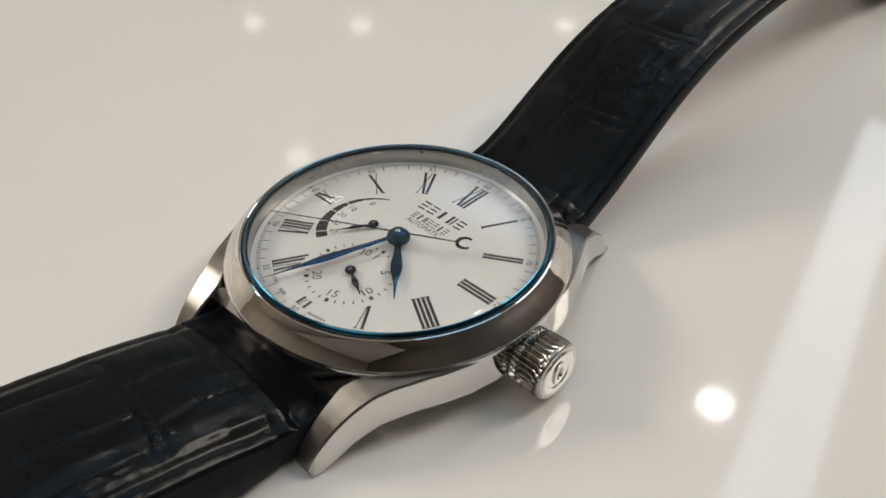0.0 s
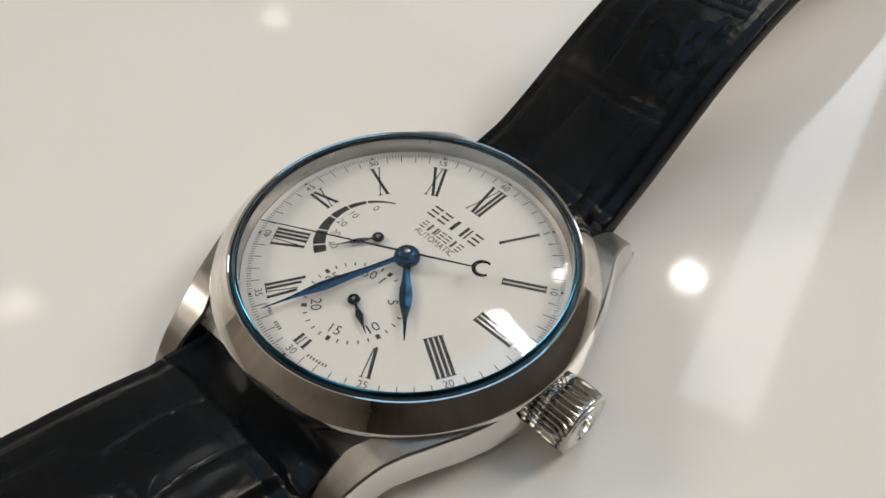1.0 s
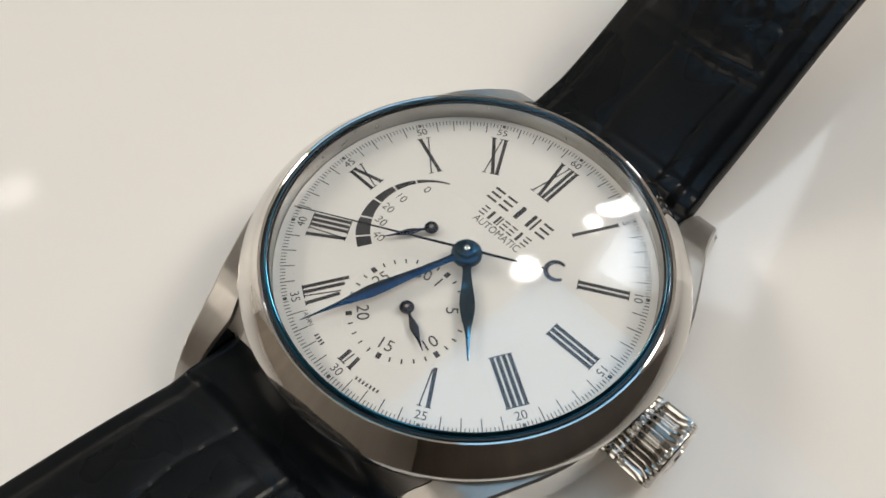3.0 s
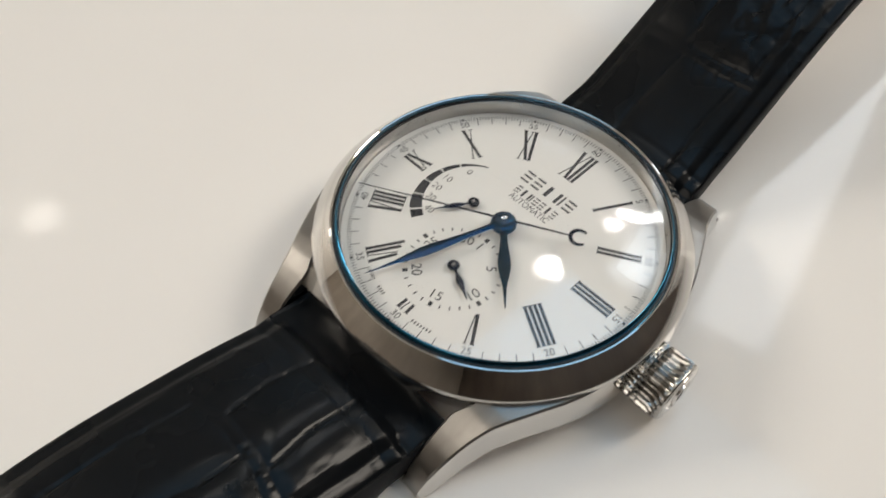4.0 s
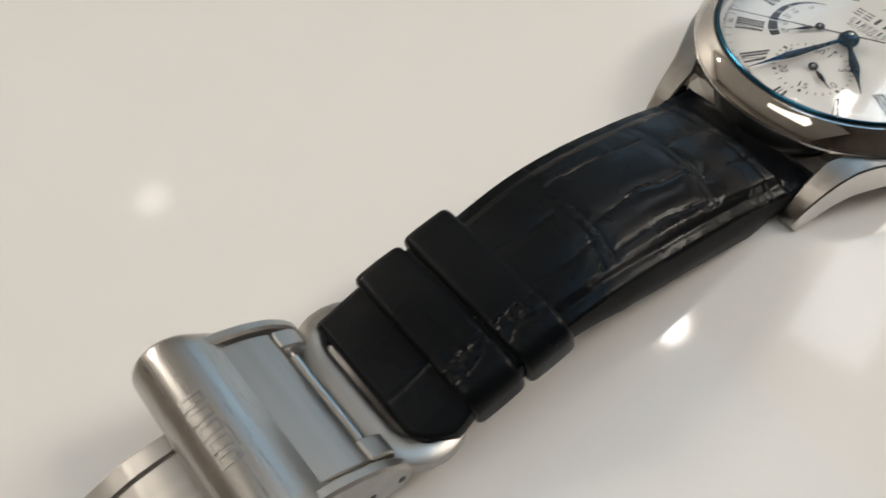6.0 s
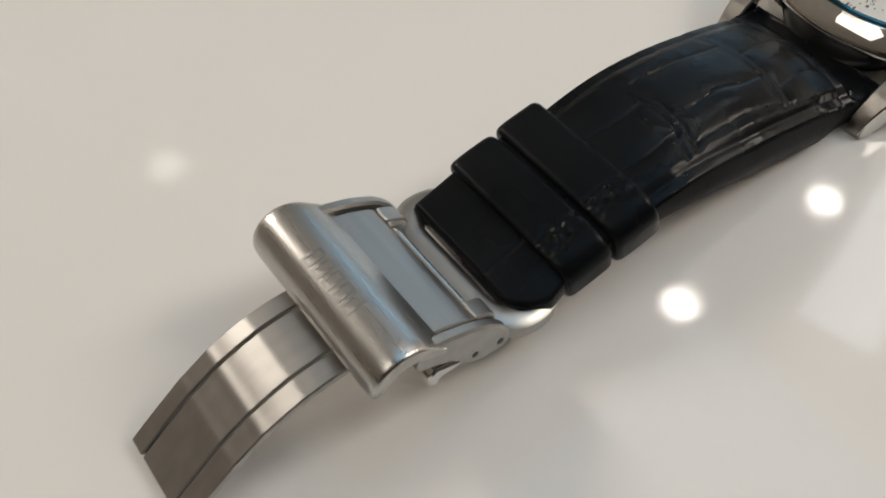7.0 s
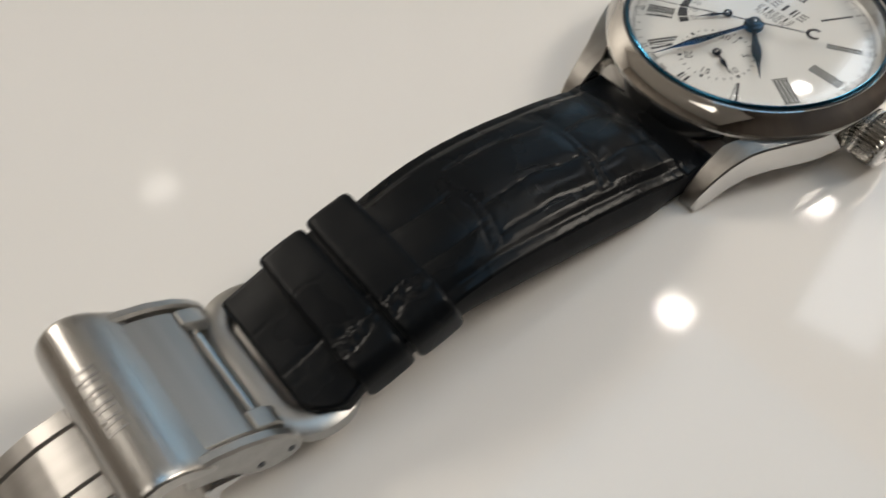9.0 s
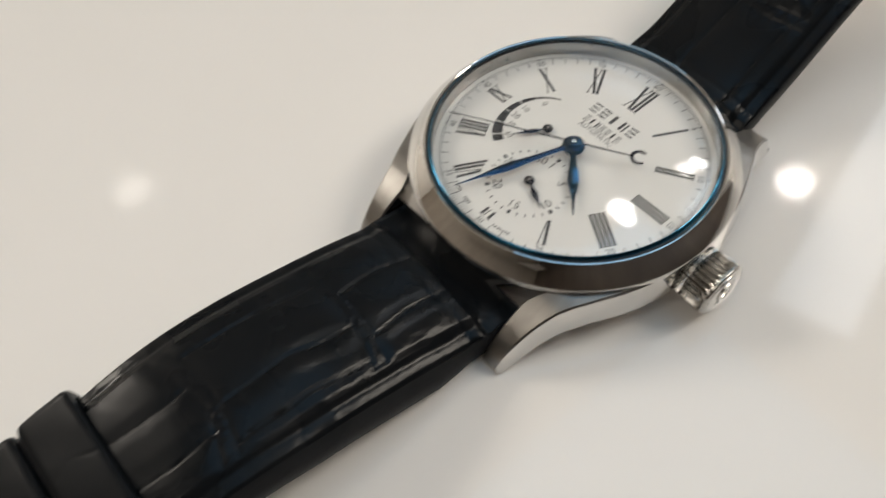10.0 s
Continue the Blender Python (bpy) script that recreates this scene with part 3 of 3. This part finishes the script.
# ---- strap ----
class Ribbon:
    """A strap's middle line in the y-z plane, with its width and sideways drift."""

    def __init__(self, table, half, thick, drift, sign):
        ys = np.array([p[0] for p in table], float)
        zs = np.array([p[1] for p in table], float)
        yy = np.linspace(ys[0], ys[-1], 600)
        zz = np.interp(np.abs(yy), np.abs(ys), zs)
        for _ in range(900):
            zz[1:-1] = (zz[:-2] + 2 * zz[1:-1] + zz[2:]) / 4
        self.y, self.z, self.sign = yy, zz, sign
        self.s = np.concatenate([[0], np.cumsum(np.hypot(np.diff(yy), np.diff(zz)))])
        self.length = float(self.s[-1])
        self.half, self.thick, self.drift = lerp_table(half), lerp_table(thick), smooth_table(drift)

    def at(self, s):
        y, z = np.interp(s, self.s, self.y), np.interp(s, self.s, self.z)
        s0, s1 = max(s - .4, 0), min(s + .4, self.length)
        ty = np.interp(s1, self.s, self.y) - np.interp(s0, self.s, self.y)
        tz = np.interp(s1, self.s, self.z) - np.interp(s0, self.s, self.z)
        d = math.hypot(ty, tz)
        ty, tz = ty / d, tz / d
        ny, nz = (-tz, ty) if ty > 0 else (tz, -ty)
        return float(y), float(z), ty, tz, ny, nz

    def place(self, s, w, up):
        y, z, ty, tz, ny, nz = self.at(s)
        # the worn half of the strap sags a little on its outer side
        sag = 1.3 * (w / 10) ** 2 * max(0.0, min(1.0, (42 - s) / 14, (s - 3) / 6)) if w > 0 and self.sign < 0 else 0.0
        return self.drift(abs(y)) + w, y + ny * up, z + nz * up - sag

    def s_at(self, y):
        return float(np.interp(abs(y), np.abs(self.y), self.s))


def scale_relief(seed, rib, layout, bow):
    """Height of a crocodile hide: rows of pillowed scales between wrinkled double joints, split lengthwise."""
    edge_s = rib.s_at(23.4 if rib.sign < 0 else 20.8)
    rows = [(rib.s_at(y0), rib.s_at(y1), cuts) for y0, y1, cuts in layout]

    def edge_fold(s, w):
        # soft crumples where the hide turns over its edge
        return 0.05 * noise.noise(Vector((s * .5, w * .5, seed + 6)))

    def f(s, w, half):
        q = noise.noise(Vector((s * .22, w * .22, seed)))
        rim, start = half - abs(w), s - edge_s
        k = min(1.0, max(0.0, (0.8 - start) / 1.3))
        lip = 0.6 * k * k * (3 - 2 * k) + 0.10 * math.exp(-((start - 2.2) / .36) ** 2)
        if k == 1.0:
            return -0.6 - 0.1 * max(0.0, min(1.0, (2.4 - rim) / 1.1))
        h = 0.0
        if rim < 2.4:
            # flat stitched border
            k = min(1.0, (2.4 - rim) / 1.1)
            h -= (0.22 if w > 0 else 0.2) * k * k * (3 - 2 * k)
            h -= (0.10 if w > 0 else 0.09) * math.exp(-((rim - 1.5) / .36) ** 2)
            h += 0.03 * noise.noise(Vector((s * 1.2, w * 1.2, seed + 5)))
            return h + edge_fold(s, w) - lip
        e = s - bow * w * w + q * (0.9 if bow > 0.02 else 0.35)
        row = next((r for r in rows if r[0] <= e < r[1]), rows[-1])
        s0, s1, cuts = row
        d0 = min(((e - s0) if s0 > 8 else 99.0, s1 - e), key=abs)
        d_row = abs(abs(d0) - 0.75)
        inside = 1.0 if abs(d0) < 0.75 else 0.0
        d_col = min([abs(w + .35 * q + .25 * math.sin(s * .33 + seed) - c) for c in cuts])
        d = min(max(0.0, abs(d0) - .75), d_col * 1.1)
        side = 0.12 + 0.88 * max(0.0, min(1.0, (w + 2.5) / 4))
        # pillowed scales, sunk at their edges
        h += 0.13 * (1 - math.exp(-(d / 1.2) ** 2)) * (1 - inside)
        h -= side * 0.13 * math.exp(-(d_row / .20) ** 2)
        h -= 0.16 * math.exp(-(d_col / .15) ** 2) * (1 - inside)
        # fine ribs across the joint, and crumpling where the scale meets it
        near = math.exp(-(max(0.0, abs(d0) - .5) / .8) ** 2)
        h += side * inside * 0.022 * math.sin(w * 7.5 + 6.0 * q)
        h += side * near * 0.07 * noise.fractal(Vector((s * 1.1, w * 1.6, seed + 2)), 1.0, 2.0, 3)
        # crumpled flank beside the stitching
        flank_ = math.exp(-((rim - 3.1) / .8) ** 2) * (1.0 if w > 0 else 0.25)
        h += flank_ * 0.035 * noise.fractal(Vector((s * .7, w * 1.4, seed + 3)), 1.0, 2.0, 3)
        if rib.sign > 0:
            # a scale broken by wear on the long half
            worn = math.exp(-((s - 27) / 7) ** 2) * max(0.0, min(1.0, (w + 3) / 5))
            h += worn * 0.22 * noise.fractal(Vector((s * .35, w * .6, seed + 9)), 1.0, 2.0, 3)
        h -= lip
        # long shallow folds that run with the strap
        h += 0.06 * noise.noise(Vector((s * .07, w * .32, seed + 8)))
        h += 0.012 * noise.noise(Vector((s * .9, w * .9, seed + 4)))
        return h

    return f


def strap_piece(rib, seed, pad, layout):
    rel = scale_relief(seed, rib, layout, 0.030 if rib.sign < 0 else 0.008)
    n_s, n_w = int(rib.length / 0.24), 84
    sections = []
    for i in range(n_s + 1):
        s = rib.length * i / n_s
        half, th = rib.half(s), rib.thick(s)
        if rib.sign < 0:
            turn = max(0.0, 1 - (rib.length - s) / 2.2)
            half -= 2.2 * (1 - math.sqrt(max(0.0, 1 - turn * turn)))
        end = min(1.0, min(s + .15, rib.length - s + .15) / 1.2)
        round_ = math.sqrt(max(0.0, 1 - (1 - end) ** 2))
        loop = []
        for j in range(n_w + 1):
            u = -1 + 2 * j / n_w
            w = u * half
            crown_ = pad(s) * (1 - abs(u) ** 2.6)
            up = (crown_ + rel(s, w, half)) if abs(u) < .999 else -0.45
            loop.append(rib.place(s, w, (up - .5) * round_ - .5 * (1 - round_) + 0.0))
        for u, dn in ((1.012, .35), (1.015, .6), (1.0, .9), (.97, 1.0), (0, 1.0), (-.97, 1.0), (-1.0, .9), (-1.015, .6), (-1.012, .35)):
            # the lining stands out a little on the sagging side
            flare = 0.65 * max(0.0, min(1.0, (s - 6) / 6, (44 - s) / 8)) if rib.sign < 0 and u > .9 else 0.0
            loop.append(rib.place(s, u * half + flare, -.6 - (th - .6) * dn * (.55 + .45 * round_)))
        sections.append(loop)
    return loft(sections)


LOWER = Ribbon([(-18.2, 5.0), (-20.0, 5.5), (-22, 5.6), (-23.5, 5.7), (-26.8, 6.9), (-31, 8.4), (-37, 9.9), (-43, 11.4), (-51, 12.5), (-57, 12.35), (-62, 11.15), (-68, 9.9), (-75, 8.35), (-80.4, 7.3)],
               [(0, 10.5), (5.2, 10.48), (7.2, 10.15), (30, 9.8), (44.5, 9.4), (54.5, 9.4), (60, 9.6), (65, 9.6)], [(0, 2.6), (1.6, 4.0), (5, 4.6), (11, 5.1), (39, 4.7), (65, 3.4)], [(0, 0), (58, 0), (84, -.85), (130, -1.1)], -1)
UPPER = Ribbon([(17.1, 5.5), (22, 5.2), (25, 6.2), (31, 9.3), (37, 12.9), (43, 16.0), (52, 18.9), (60, 20.3), (68, 21.0), (80, 21.6), (95, 20.5), (110, 16.5), (125, 9.0), (136, 3.2)],
               [(0, 10.4), (6, 10.2), (8.5, 10.0), (52, 9.4), (112, 9.0)], [(0, 4.0), (12, 3.8), (50, 3.1), (110, 2.6)], [(0, 0), (130, 0)], 1)

straps = []
LOWER_SCALES = [(-16.4, -34.4, (-2.4, 4.0)), (-34.4, -51.6, (-5.0, 1.9, 6.2)), (-51.6, -66, (-2.1, 3.8)), (-66, -90, (0.5, 5.0))]
UPPER_SCALES = [(17.1, 34.2, (-2.0, 5.8)), (34.2, 50, (-3.0, 6.0)), (50, 66, (-1.4, 5.4)), (66, 82, (-3.5, 4.0)), (82, 140, (0.0, 5.0))]
for name, rib, seed, layout in (("lower_strap", LOWER, 11, LOWER_SCALES), ("upper_strap", UPPER, 29, UPPER_SCALES)):
    pad = lerp_table([(0, .15), (3.2, .3), (5.5, 1.05), (9, 1.25), (34, .9), (59, .35), (119, .3)] if rib.sign < 0 else [(0, .9), (10.5, 1.25), (37, .9), (62, .35), (122, .3)])
    straps.append(part(name, mesh_of(name, *strap_piece(rib, seed, pad, layout), smooth=60), LEATHER, watch, "glossy black crocodile leather strap half"))
    straps[-1].data.materials.append(LINING)
    loop_n = 84 + 1 + 9
    for k, p in enumerate(straps[-1].data.polygons):
        if k % loop_n >= 84:
            p.material_index = 1


def stitch_row(rib, parent, s0, s1):
    me = None
    for side in (1, -1):
        s = s0
        while s < s1:
            p0 = Vector(rib.place(s, side * (rib.half(s) - 1.5), -1.06))
            p1 = Vector(rib.place(s + 2.3, side * (rib.half(s) - 1.5), -1.06))
            mid = (p0 + p1) / 2
            if me is None:
                v, f = tube([(0, -1.15, -.16), (0, -.9, .05), (0, -.4, .12), (0, .4, .12), (0, .9, .05), (0, 1.15, -.16)], 0.17, 8)
                me = mesh_of("stitch", v, f)
            ob = part("stitch", me, THREAD, parent)
            ob.matrix_basis = Matrix.Translation(mid * MM) @ (p1 - p0).to_track_quat("Y", "Z").to_matrix().to_4x4()
            s += 3.1


stitch_row(LOWER, straps[0], 5.6, 40.3)
stitch_row(UPPER, straps[1], 6.5, 77.0)


def creases(s, x, seed, joint, worn=1.0):
    """Low relief of worn hide: faint folds, and one wrinkled joint between scales."""
    q = noise.noise(Vector((s * .3, x * .3, seed)))
    h = 0.05 * noise.noise(Vector((s * .25, x * .3, seed + 1)))
    d = x - joint - .9 * q - .12 * (s - 54)
    h -= 0.2 * math.exp(-(d / .22) ** 2) + 0.16 * worn * math.exp(-((d - 2.0) / .2) ** 2)
    if 0 < d < 2.1:
        h += worn * 0.035 * math.sin(s * 4.0 + 9 * q) + worn * 0.30 * noise.fractal(Vector((s * 1.6, x * 1.6, seed + 2)), 1.0, 2.0, 3)
    h -= 0.10 * math.exp(-((x + 2.6 + 1.4 * q) / .16) ** 2) * max(0.0, noise.noise(Vector((s * .3, seed, 3))) + .3)
    return h


def keeper(y0, y1, half, top, bottom, seed, joint, label):
    """A leather loop round the strap, slack at one side."""
    sections = []
    sa, sb = LOWER.s_at(y0), LOWER.s_at(y1)
    prof = [(0, 0), (.015, .16), (.05, .3), (.1, .38)] + [(.1 + .8 * k / 16, .4 + .03 * math.sin(math.pi * k / 16)) for k in range(1, 16)] + [(.9, .38), (.95, .3), (.985, .16), (1, 0)]

    def ring_at(s, grow, fine):
        loop = []
        hw, tp, bt = half + grow, top + grow, -bottom - grow
        pts = []
        for cx_, cz_, a0, rc in ((hw - 2.6, tp - 2.6, 0, 2.6), (-hw + 1.2, tp - 1.2, 90, 1.2), (-hw + 1.4, bt + 1.4, 180, 1.4), (hw - 1.8, bt + 1.8, 270, 1.8)):
            for k in range(9):
                t = radians(a0 + 90 * k / 8)
                pts.append((cx_ + rc * math.cos(t), cz_ + rc * math.sin(t)))
            if a0 == 0:
                x_a, x_b = hw - 2.6, -hw + 1.2
                pts += [(x_a + (x_b - x_a) * k / 70, tp) for k in range(1, 70)]
        for x_, z_ in pts:
            if z_ > 0:
                z_ += .25 * (1 - (x_ / hw) ** 2) + fine * creases(s, x_, seed, joint)
            loop.append(LOWER.place(s, x_, z_))
        return loop

    for u, g in prof:
        sections.append(ring_at(sa + (sb - sa) * u, g, min(1.0, g / .38)))
    for u in (1, 0):
        sections.append(ring_at(sa + (sb - sa) * u, -.55, 0.0))
    sections.append(sections[0])
    v, f = loft(sections, cap=False)
    return part("keeper", mesh_of("keeper", v, f, smooth=50), KEEPER, watch, label)


keeper(-61.4, -67.4, 10.1, .95, 4.9, 3.0, 5.6, "smooth black leather keeper loop with a wrinkled patch")
keeper(-68.0, -74.2, 10.0, .85, 4.7, 8.0, 4.6, "creased black leather keeper loop")

# strap tail lying on the strap under the loops, one corner cut round
tail = []
s_a, s_b = LOWER.s_at(-62), LOWER.s_at(-80.35)
for i in range(101):
    s = s_a + (s_b - s_a) * i / 100
    gap = max(0.0, 1 - (s_b - s) / 6.0)
    lf = 9.6 - 0.5 * gap
    gap = max(0.0, 1 - (s_b - s) / 4.6)
    rt = 9.6 + 0.9 * min(1.0, max(0.0, (s - s_a - 11) / 4)) - 4.6 * (1 - math.sqrt(max(0.0, 1 - gap * gap)))
    loop = [(-lf, -2.0), (-lf + .05, -.2), (-lf + .2, .02)]
    for k in range(61):
        x = -lf + .5 + (rt + lf - 1.0) * k / 60
        loop.append((x, .12 + .30 * (1 - (x / 9.6) ** 2) + creases(s, x, 15.0, 2.6, 0.2)))
    loop += [(rt - .2, .02), (rt - .05, -.2), (rt, -2.0), (0, -2.2)]
    sink = .5 * max(0.0, 1 - (s_b - s) / .6) ** 2
    tail.append([LOWER.place(s, x, z - (sink if z > -.5 else 0) - 0.7 * max(0.0, (x - 6.0) / 4.8) ** 2) for x, z in loop])
part("strap_tail", mesh_of("strap_tail", *loft(tail), smooth=50), KEEPER, watch, "black leather strap end tucked under the keepers")

# ---- folding clasp ----
XC = -0.85


def rounded_frame(hw, y0, y1, bar, zc, slope, th, rc):
    """A rounded steel frame lying in a sloping plane."""
    out, inn = [], []
    ym, hy = (y0 + y1) / 2, abs(y1 - y0) / 2
    for store, w_, h_, r_ in ((out, hw, hy, rc), (inn, hw - bar, hy - bar, max(rc - bar, .4))):
        for cx_, cy_, a0 in ((w_ - r_, h_ - r_, 0), (-w_ + r_, h_ - r_, 90), (-w_ + r_, -h_ + r_, 180), (w_ - r_, -h_ + r_, 270)):
            for k in range(8):
                t = radians(a0 + 90 * k / 7)
                store.append((cx_ + r_ * math.cos(t), cy_ + r_ * math.sin(t)))
    n = len(out)

    def z_of(y):
        return zc + slope * y

    rings = []
    for store, mix, dz in ((out, 0, -th / 2), (out, 0, th / 4), (out, .25, th / 2), (inn, .25, th / 2), (inn, 0, th / 4), (inn, 0, -th / 2)):
        other = inn if store is out else out
        ring_ = []
        for p, q in zip(store, other):
            x, y = p[0] + (q[0] - p[0]) * mix, p[1] + (q[1] - p[1]) * mix
            ring_.append((XC + x, ym + y, z_of(y) + dz))
        rings.append(ring_)
    rings.append(rings[0])
    return loft(rings, cap=False)


part("buckle_loop", mesh_of("buckle_loop", *rounded_frame(11.2, -72.5, -84.3, 3.5, 5.2, -.16, 2.3, 5.6), smooth=40), BRUSHED_X, watch, "smooth steel loop that holds the strap")
part("loop_pin", mesh_of("loop_pin", *tube([(XC - 6.5, -84.75, 8.35), (XC + 6.3, -84.75, 8.35)], 0.75, 16)), STEEL, watch, "polished steel hinge pin")

clasp = new("folding_clasp")
clasp.parent = watch
tagged(clasp, "brushed steel folding clasp, standing open")


def yz_plate(outline, x0, x1, width=.25):
    v, f = prism(outline, x0, x1)
    return bevelled("plate", ([(XC + z, x, y) for x, y, z in v], f), width)


side_outline = [(-81.9, 6.2), (-82.3, 7.8), (-83.2, 9.3), (-84.7, 10.9), (-87.3, 12.6), (-90, 13.8), (-93, 14.7), (-93.9, 11.6), (-91.7, 10.4), (-89.9, 9.2), (-88.5, 7.0), (-87.3, 5.9), (-85.6, 5.05), (-83.6, 4.75), (-82.3, 5.2)]
for x0, x1 in ((9.35, 10.75), (-10.75, -9.35)):
    part("side_plate", yz_plate(side_outline, x0, x1, .3), BRUSHED_X, clasp)
part("cover_plate", yz_plate([(-85.2, 9.7), (-85.3, 10.35), (-85.7, 10.9), (-86.4, 11.45), (-88.5, 12.6), (-93, 14.5), (-93, 13.0), (-88, 11.0), (-85.6, 9.4)], -9.0, 9.0, .2), BRUSHED_X, clasp)
for x0, x1 in ((-9.0, -6.6), (6.4, 9.0)):
    part("hinge_ear", yz_plate([(-82.6, 8.2), (-82.8, 9.0), (-83.4, 9.7), (-85.28, 10.8), (-85.6, 9.6), (-83.4, 7.4)], x0, x1, .2), BRUSHED_X, clasp)
bar_out = [(-89.9, 12.85), (-90.5, 13.45), (-91.3, 14.2), (-92.2, 15.1), (-93.2, 15.85), (-94.4, 16.4), (-95.6, 16.55), (-96.8, 16.25), (-97.9, 15.6), (-98.7, 14.6), (-99.1, 13.4), (-99.1, 12.6), (-98.3, 12.5), (-97.8, 13.2), (-97, 14.1), (-95.4, 14.8), (-93.6, 14.5), (-92.0, 13.4), (-90, 12.4)]
bar_sections = []
for x, k in ((-11.5, .84), (-11.4, .91), (-11.1, .96), (-10.6, .99), (-9.7, 1), (0, 1), (9.2, 1), (10.1, .99), (10.6, .96), (10.9, .91), (11, .84)):
    bar_sections.append([(XC + x, -95.6 + (y + 95.6) * k, 13.9 + (z - 13.9) * k) for y, z in bar_out])
part("clasp_bar", mesh_of("clasp_bar", *loft(bar_sections), smooth=50), SATIN, clasp, "rounded brushed steel bar with a plain engraved mark")
BAR_TOP = lerp_table([(91.3, 14.2), (92.2, 15.1), (93.2, 15.85), (94.4, 16.4), (95.6, 16.55), (96.8, 16.25), (97.9, 15.6)])


def bar_frame(x0, x1, y0, y1, w):
    """A hollow oblong laid on the curved top of the clasp bar."""
    pieces = []
    for a0, a1, b0, b1 in ((x0, x1, y0, y0 + w), (x0, x1, y1 - w, y1), (x0, x0 + w, y0 + w, y1 - w), (x1 - w, x1, y0 + w, y1 - w)):
        rings = []
        for k in range(7):
            y = b0 + (b1 - b0) * k / 6
            z = BAR_TOP(y)
            rings.append([(a0, -y, z - .1), (a1, -y, z - .1), (a1, -y, z + .05), (a0, -y, z + .05)])
        pieces.append(loft(rings))
    return merged(*pieces)


for k in range(5):
    part("engraved_mark", mesh_of("engraved_mark", *bar_frame(-5.2 + k * 1.72, -3.85 + k * 1.72, 94.5, 96.8, .3), smooth=30), ENGRAVED, clasp, "plain engraved oblong")
# thin black discs on the side plates stand for the shade inside pin holes
for y, z in ((-86.8, 7.4), (-83.4, 6.5)):
    for x in (10.7, -10.82):
        part("pin_hole_shade", mesh_of("pin_hole_shade", *tube([(XC + x, y, z), (XC + x + .12, y, z)], .42, 16)), GASKET_SHADE, clasp)
part("release_button", yz_plate([(-88.6, 8.5), (-91.8, 9.9), (-92.8, 9.0), (-92.7, 7.3), (-91.8, 6.9), (-91.2, 7.9), (-89.0, 7.7)], 8.4, 10.9, .25), STEEL, clasp, "polished steel release button")
part("inner_box", yz_plate([(-84.6, 8.6), (-88, 10.6), (-93, 12.6), (-97.0, 13.2), (-97, 11.6), (-92, 9.8), (-88, 8.2), (-85, 7.2)], -7.4, 7.4, .2), BRUSHED_X, clasp)

BLADE = smooth_table([(86, 7.2), (90, 8.6), (96, 10.2), (100, 10.7), (103.5, 10.5), (107, 9.5), (110.5, 7.8), (114, 5.4), (117, 2.9), (119.6, 0.9)], passes=4000)
blade = new("clasp_blade")
blade.parent = watch
tagged(blade, "curved brushed steel blade in three strips, its end touching the table")


# slight bends pressed into the blade
KINKS = ((103.6, .05), (108.5, .10), (112.3, .09))


def blade_strip(x0, x1, top, y_end):
    sections = []
    for k in range(201):
        y = 86 + (y_end - 86) * k / 200
        z0 = BLADE(y) + sum(a * math.exp(-((y - c_) / .7) ** 2) for c_, a in KINKS)
        d = (BLADE(min(y + .3, 119.6)) - BLADE(y - .3)) / .6
        ln = math.hypot(1, d)
        ny, nz = -(-d / ln) * -1, 1 / ln
        c = .14
        loop = []
        for x, up in ((x0, -.9), (x1, -.9), (x1, top - c), (x1 - c, top), (x0 + c, top), (x0, top - c)):
            loop.append((x, -(y - d / ln * up), z0 + nz * up))
        sections.append(loop)
    return loft(sections)


for x0, x1, top, ye in ((-7.0, -4.76, 0, 119.2), (-4.48, 1.81, -.05, 119.2), (2.09, 4.7, 0, 119.2)):
    part("strip", mesh_of("strip", *blade_strip(x0, x1, top, ye), smooth=40), BLADESTEEL, blade)
part("hinge_eye", mesh_of("hinge_eye", *tube([(2.4, -118.75, 0.85), (4.55, -118.75, 0.85)], .5, 20)), STEEL, blade)

# a loose end of thread at the strap's edge
p0 = LOWER.place(LOWER.s_at(-46.5), 9.45, -2.6)
part("loose_thread", mesh_of("loose_thread", *tube([p0, (p0[0] + .5, p0[1] - .15, p0[2] - .25), (p0[0] + .95, p0[1] + .1, p0[2] - .7), (p0[0] + 1.15, p0[1] + .35, p0[2] - 1.2)], 0.07, 6)), THREAD, straps[0], "tiny loose thread end")
